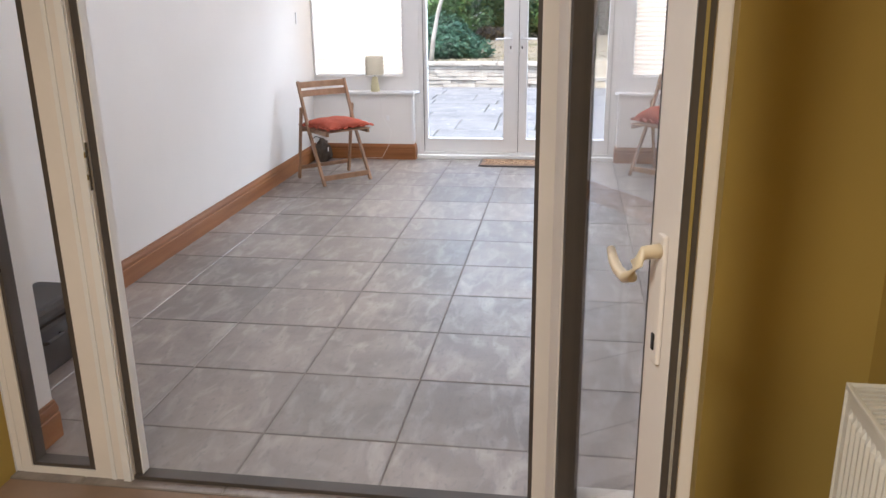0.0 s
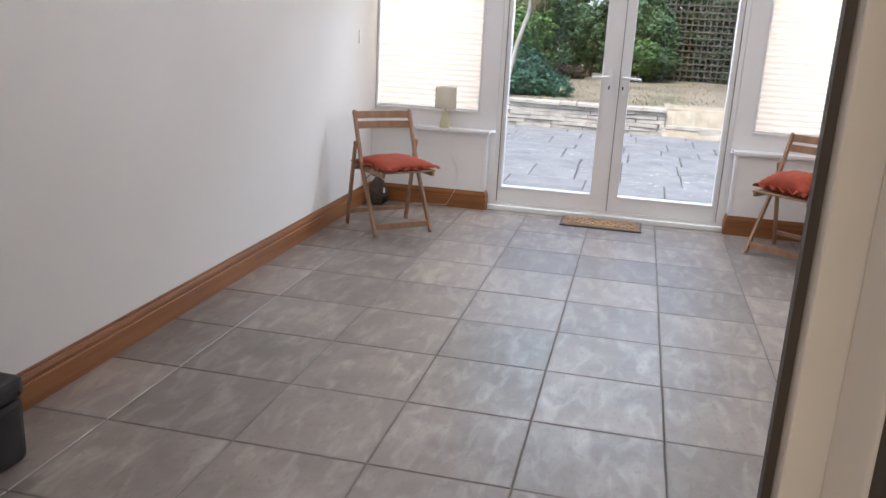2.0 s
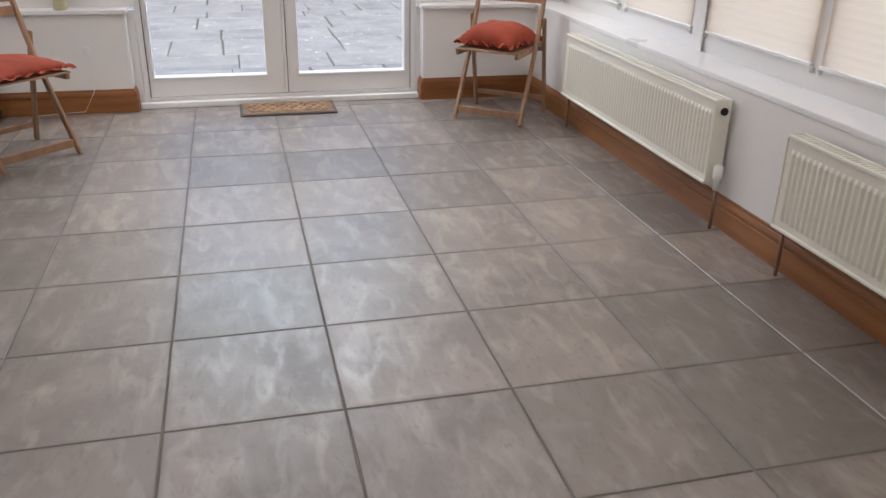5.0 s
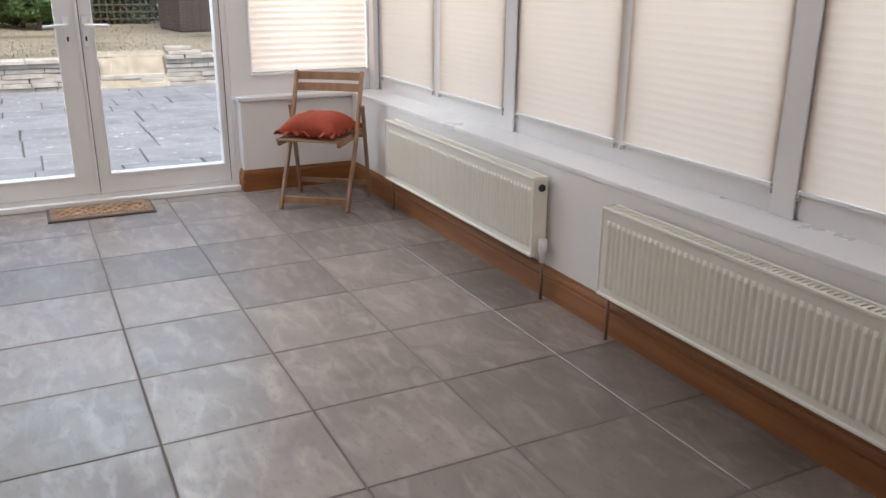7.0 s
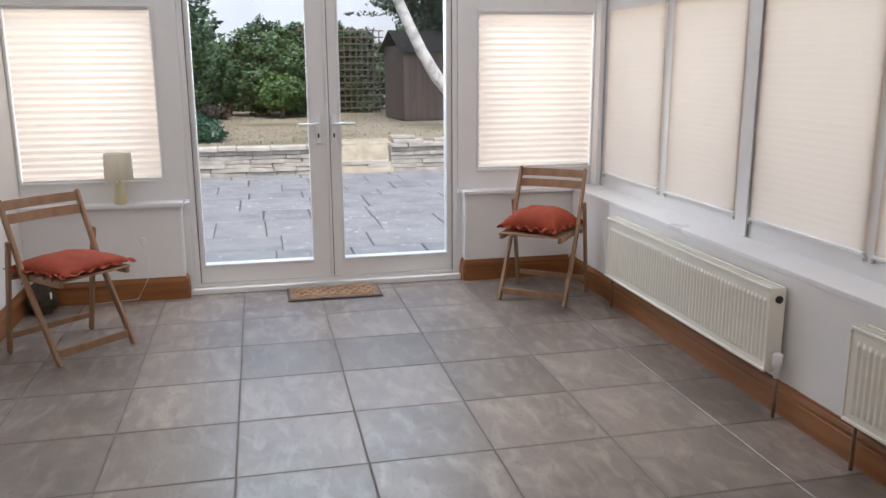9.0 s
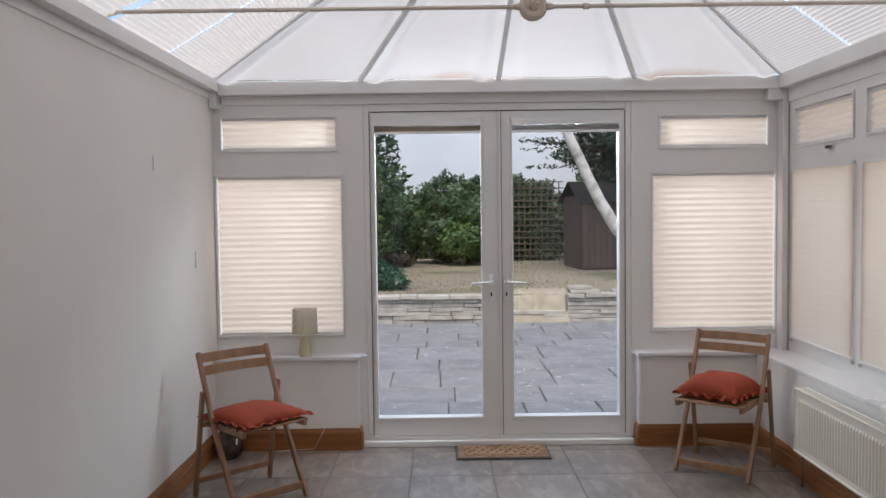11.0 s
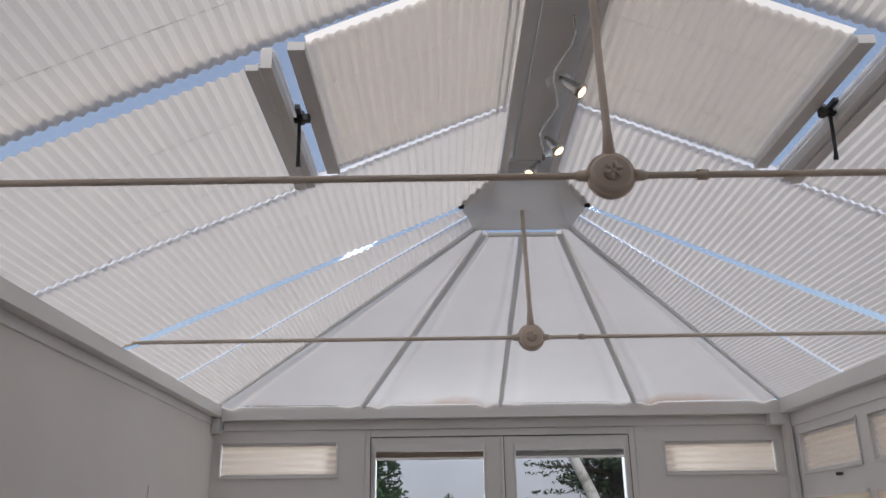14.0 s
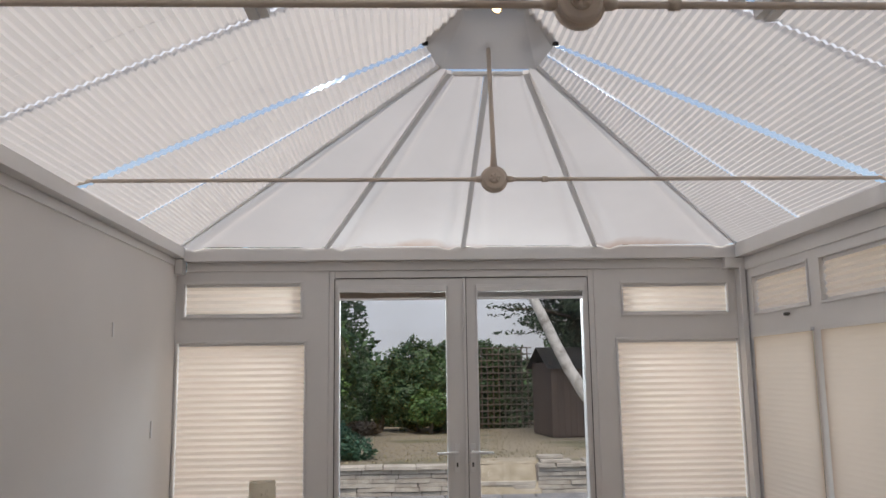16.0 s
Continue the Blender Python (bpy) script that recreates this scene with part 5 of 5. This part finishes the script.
    blobs = [(2.9, 18.6, 3.6, 0.9, 0.9, 0.8), (3.6, 18.4, 2.9, 0.9, 0.9, 0.9), (2.3, 18.4, 3.35, 0.55, 0.3, 0.12), (1.75, 18.2, 3.2, 0.55, 0.2, 0.07), (1.9, 18.4, 2.75, 0.5, 0.2, 0.07),
             (1.55, 18.3, 3.65, 0.7, 0.25, 0.10), (2.4, 18.9, 2.6, 0.4, 0.3, 0.35), (2.0, 18.5, 4.2, 1.1, 0.6, 0.35), (3.4, 18.8, 2.0, 0.7, 0.6, 0.6), (3.0, 19.6, 2.7, 0.7, 0.5, 0.8), (2.6, 19.7, 3.5, 0.6, 0.5, 0.6), (3.3, 19.4, 3.6, 0.8, 0.5, 0.9),
             (1.75, 18.2, 2.80, 0.62, 0.25, 0.07), (1.60, 18.3, 2.63, 0.45, 0.2, 0.05), (1.80, 18.2, 2.28, 0.55, 0.2, 0.06), (2.2, 18.4, 2.5, 0.4, 0.3, 0.15)]
    leaves("crown", tree, M_CONIFER, blobs, 24000, 0.045, 31)
    part("trunk", tube([(3.3, 19.2, Z1 - 0.05), (3.3, 19.2, 2.0), (3.2, 19.1, 4.4)], [0.16, 0.13, 0.05], 10), M_BROWNBARK, tree, smooth=True)
    for (x, z), (x2, z2) in (((3.2, 3.0), (1.4, 3.2)), ((3.2, 2.6), (1.6, 2.75)), ((3.2, 3.5), (1.2, 3.65))):
        part("branch", tube([(x, 19.0, z), ((x + x2) / 2, 18.6, (z + z2) / 2 + 0.1), (x2, 18.3, z2)], [0.04, 0.03, 0.008], 8), M_BROWNBARK, tree, smooth=True)
    birch = thing("leaning_tree", "leaning pale-barked tree trunk in front of the shed", "tree")
    part("trunk", tube([(3.45, 16.3, Z1 - 0.08), (3.1, 16.2, 0.75), (2.74, 16.15, 1.12), (2.48, 16.15, 1.55), (2.26, 16.15, 2.0), (2.08, 16.15, 2.4), (1.90, 16.15, 2.78), (1.7, 16.2, 3.3), (1.6, 16.2, 4.1)],
                       [0.17, 0.13, 0.11, 0.10, 0.095, 0.09, 0.085, 0.07, 0.04], 12), M_BARK, birch, smooth=True)
    leaves("crown", birch, M_CONIFER, [(2.9, 16.3, 3.5, 0.8, 0.7, 0.8), (1.7, 16.3, 4.3, 0.9, 0.7, 0.5)], 4500, 0.055, 32)
    # cordyline
    palm = thing("cordyline_palm", "cordyline palm with a slim bent trunk and hanging dry leaves", "tree")
    part("trunk", tube([(-1.74, 13.62, Z1 - 0.1), (-1.69, 13.6, 0.6), (-1.60, 13.6, 1.05), (-1.46, 13.6, 1.5), (-1.40, 13.6, 2.1)], [0.045, 0.035, 0.03, 0.03, 0.035], 10), M_STONE, palm, smooth=True)
    rnd = random.Random(5)
    for nm, mat, lo, hi, k in (("dry_leaves", M_DRYLEAF, -1.35, -0.5, 150), ("green_leaves", M_LEAF3, -0.4, 1.2, 130)):
        verts, faces = [], []
        for _ in range(k):
            a, e = rnd.uniform(0, math.tau), rnd.uniform(lo, hi)
            L = rnd.uniform(0.45, 0.8)
            p = Vector((-1.40, 13.6, 2.15))
            side = Vector((-math.sin(a), math.cos(a), 0)) * 0.016
            b = len(verts)
            for s in range(5):
                verts += [p - side * (1 - s / 5), p + side * (1 - s / 5)]
                p = p + Vector((math.cos(a) * math.cos(e), math.sin(a) * math.cos(e), math.sin(e))) * L / 5
                e -= 0.22
            verts.append(p)
            faces += [(b + 2 * s, b + 2 * s + 1, b + 2 * s + 3, b + 2 * s + 2) for s in range(4)] + [(b + 8, b + 9, b + 10)]
        me = bpy.data.meshes.new(nm)
        me.from_pydata(verts, [], faces)
        me.materials.append(mat)
        o = new(nm, me)
        o.parent = palm
        tagged(o, kind="stuff")
    # shed
    shed = thing("garden_shed", "dark brown wooden garden shed with a felted ridge roof", "shed")
    m = Matrix.Translation((2.43, 17.65, Z1)) @ Matrix.Rotation(radians(7), 4, "Z")
    H = 1.32
    bd = [(k * 0.12, k * 0.12 + 0.116, 0.0, 0.02) for k in range(15)]
    part("wall", boxes([(0.02, 1.80, 0.02, 1.34, 0.0, H)], 0, m), M_SHED, shed)
    for x0, x1, y0, y1 in bd:
        part("board", boxes([(x0, x1, y0 - 0.003, y1 - 0.004, 0.03, H)], 0.002, m), M_SHED, shed)
    for k in range(11):
        part("board", boxes([(-0.003, 0.016, 0.025 + k * 0.12, 0.141 + k * 0.12, 0.03, H + 0.10)], 0.002, m), M_SHED, shed)
    bm = bmesh.new()
    for pts in ([(-0.1, -0.1, H - 0.03), (1.9, -0.1, H - 0.03), (1.9, 0.7, H + 0.40), (-0.1, 0.7, H + 0.40)], [(-0.1, 1.5, H - 0.03), (-0.1, 0.7, H + 0.40), (1.9, 0.7, H + 0.40), (1.9, 1.5, H - 0.03)]):
        bm.faces.new([bm.verts.new(p) for p in pts])
    bmesh.ops.solidify(bm, geom=bm.faces[:], thickness=0.025)
    bmesh.ops.transform(bm, matrix=m, verts=bm.verts[:])
    part("roof", bm, M_FELT, shed)
    # trellis
    tr = thing("trellis_fence", "grey wooden trellis fence behind the ivy", "fence")
    for k in range(14):
        part("upright", boxes([(0.7 + k * 0.13, 0.725 + k * 0.13, 20.66, 20.68, Z1 - 0.02, 2.05)]), M_TRELLIS, tr)
    for k in range(13):
        part("rail", boxes([(0.6, 2.5, 20.64, 20.6595, Z1 + 0.1 + k * 0.14, Z1 + 0.125 + k * 0.14)]), M_TRELLIS, tr)
    # white building beyond
    b = thing("white_building", "white rendered building beyond the garden", "building")
    part("wall", boxes([(-4.0, 9.0, 26, 32, Z1 - 0.1, 6.0)]), M_RENDER, b)
    bm = bmesh.new()
    add_box(bm, -4.3, 9.3, 25.7, 32.3, 6.0, 6.2)
    part("roof", bm, M_FELT, b)


def piece(name, me, parent, m, label=""):
    ob = new(name, me)
    ob.parent = parent
    ob.matrix_basis = m
    return ob


def slab_mesh(name, w, d, h, mat, bevel=0.0035, wob=0.0, rnd=None):
    """A slab centred on the origin with its top at 0, and a chamfered rim."""
    a, b = w / 2, d / 2
    j = lambda: rnd.uniform(-wob, wob) if rnd else 0.0
    low = [(-a + j(), -b + j()), (a + j(), -b + j()), (a + j(), b + j()), (-a + j(), b + j())]
    verts = [(x, y, -h) for x, y in low] + [(x, y, -bevel) for x, y in low] + [(x - math.copysign(bevel, x), y - math.copysign(bevel, y), 0) for x, y in low]
    faces = [(8, 9, 10, 11)] + [(s + k, s + (k + 1) % 4, s + 4 + (k + 1) % 4, s + 4 + k) for s in (0, 4) for k in range(4)]
    me = bpy.data.meshes.new(name)
    me.from_pydata(verts, [], faces)
    me.materials.append(mat)
    return me


def build_pieces():
    rnd = random.Random(3)
    floor = bpy.data.objects["floor"]
    T = 0.45
    cache = {}
    for i in range(-4, 4):
        for j in range(-7, 5):
            x0, x1, y0, y1 = max(i * T, XL), min((i + 1) * T, XR), max(5 + j * T, 1.95), min(5 + (j + 1) * T, 7.05)
            if x1 - x0 < 0.02 or y1 - y0 < 0.02:
                continue
            w, d = round(x1 - x0 - 0.0045, 4), round(y1 - y0 - 0.0045, 4)
            if (w, d) not in cache:
                cache[w, d] = slab_mesh("tile", w, d, 0.009, M_TILE, 0.0025)
            piece("tile", cache[w, d], floor, pose((x0 + x1) / 2, (y0 + y1) / 2, rnd.uniform(-0.0006, 0.0006), rnd.uniform(-0.06, 0.06), rnd.uniform(-0.06, 0.06), 0))
    # patio slabs in rows of uneven sizes
    pave = bpy.data.objects["pavement"]
    y = 7.23
    while y < 13.1:
        d = rnd.choice([0.45, 0.6, 0.6, 0.75])
        d = min(d, 13.27 - y)
        x = -4.4 + rnd.uniform(0, 0.4)
        while x < 5.8:
            w = rnd.choice([0.45, 0.6, 0.75, 0.9])
            piece("slab", slab_mesh("slab", w - 0.014, d - 0.014, 0.05, M_SLAB, 0.006, 0.006, rnd), pave,
                  pose(x + w / 2, y + d / 2, -0.120 + rnd.uniform(-0.003, 0.003), rnd.uniform(-0.15, 0.15), rnd.uniform(-0.15, 0.15), 0))
            x += w
        y += d
    # dry-laid garden wall
    wall = thing("garden_wall", "low retaining wall of pale flat stones at the lawn's edge", "wall")
    part("core", boxes([(-4.5, 0.66, 13.34, 13.52, -0.15, 0.24), (1.45, 6.0, 13.34, 13.52, -0.15, 0.24)]), M_GROUT, wall)

    def course(xa, xb, z, h, y=13.30, depth=0.16):
        x = xa
        while x < xb - 0.05:
            w = min(rnd.uniform(0.22, 0.55), xb - x)
            me = slab_mesh("stone", w - 0.009, depth, h - 0.006, M_STONE, 0.007, 0.010, rnd)
            piece("stone", me, wall, pose(x + w / 2, y + depth / 2 + rnd.uniform(-0.015, 0.015), z + h + rnd.uniform(-0.003, 0.003), 0, rnd.uniform(-0.6, 0.6), 0))
            x += w
    for k in range(6):
        z = -0.135 + k * 0.058
        course(-3.2, 0.66, z, 0.058)
        course(1.47, 3.8, z, 0.058)
    course(-3.2, 0.66, 0.213, 0.055, 13.26, 0.28)
    course(1.47, 3.8, 0.213, 0.055, 13.26, 0.28)
    for k in range(3):
        course(0.66, 1.47, -0.135 + k * 0.058, 0.058)
    step = thing("garden_step", "worn straw-covered earth ramp up from the patio to the lawn", "step")
    bm = bmesh.new()
    nx, ny = 26, 18
    grid = []
    for j in range(ny + 1):
        k = j / ny
        row = []
        for i in range(nx + 1):
            u = i / nx
            x, yy = 0.62 + 0.89 * u, 13.24 + 0.85 * k
            rise = min(1.0, max(0.0, (k - 0.01) / 0.27))
            rise = rise * rise * (3 - 2 * rise)
            z = -0.118 + 0.39 * rise + 0.022 * noise.noise(Vector((x * 7, yy * 7, 2))) * (0.3 + rise)
            row.append(bm.verts.new((x, yy, z)))
        grid.append(row)
    for p, q in zip(grid, grid[1:]):
        for i in range(nx):
            bm.faces.new((p[i], p[i + 1], q[i + 1], q[i]))
    rim = [*grid[0], *[r[-1] for r in grid[1:]], *grid[-1][-2::-1], *[r[0] for r in grid[-2:0:-1]]]
    low = [bm.verts.new((v.co.x, v.co.y, -0.16)) for v in rim]
    for i in range(len(rim)):
        j = (i + 1) % len(rim)
        bm.faces.new((rim[j], rim[i], low[i], low[j]))
    part("slope", bm, M_STRAW, step, smooth=True)
    for x, y, z, w, d in ((1.72, 13.40, 0.315, 0.42, 0.24), (1.66, 13.47, 0.365, 0.34, 0.2), (2.35, 13.42, 0.315, 0.5, 0.22)):
        loose = thing("loose_stone", "pale flat stone lying loose on the garden wall", "stone", "loose wall stones", (x, y, z))
        part("stone", boxes([(-w / 2, w / 2, -d / 2, d / 2, -0.046, 0.0)], 0.010), M_STONE, loose)


build_shell()
build_skirting()
build_windows()
build_french_doors()
build_inner_doors()
build_roof()
build_things()
build_garden()
build_pieces()
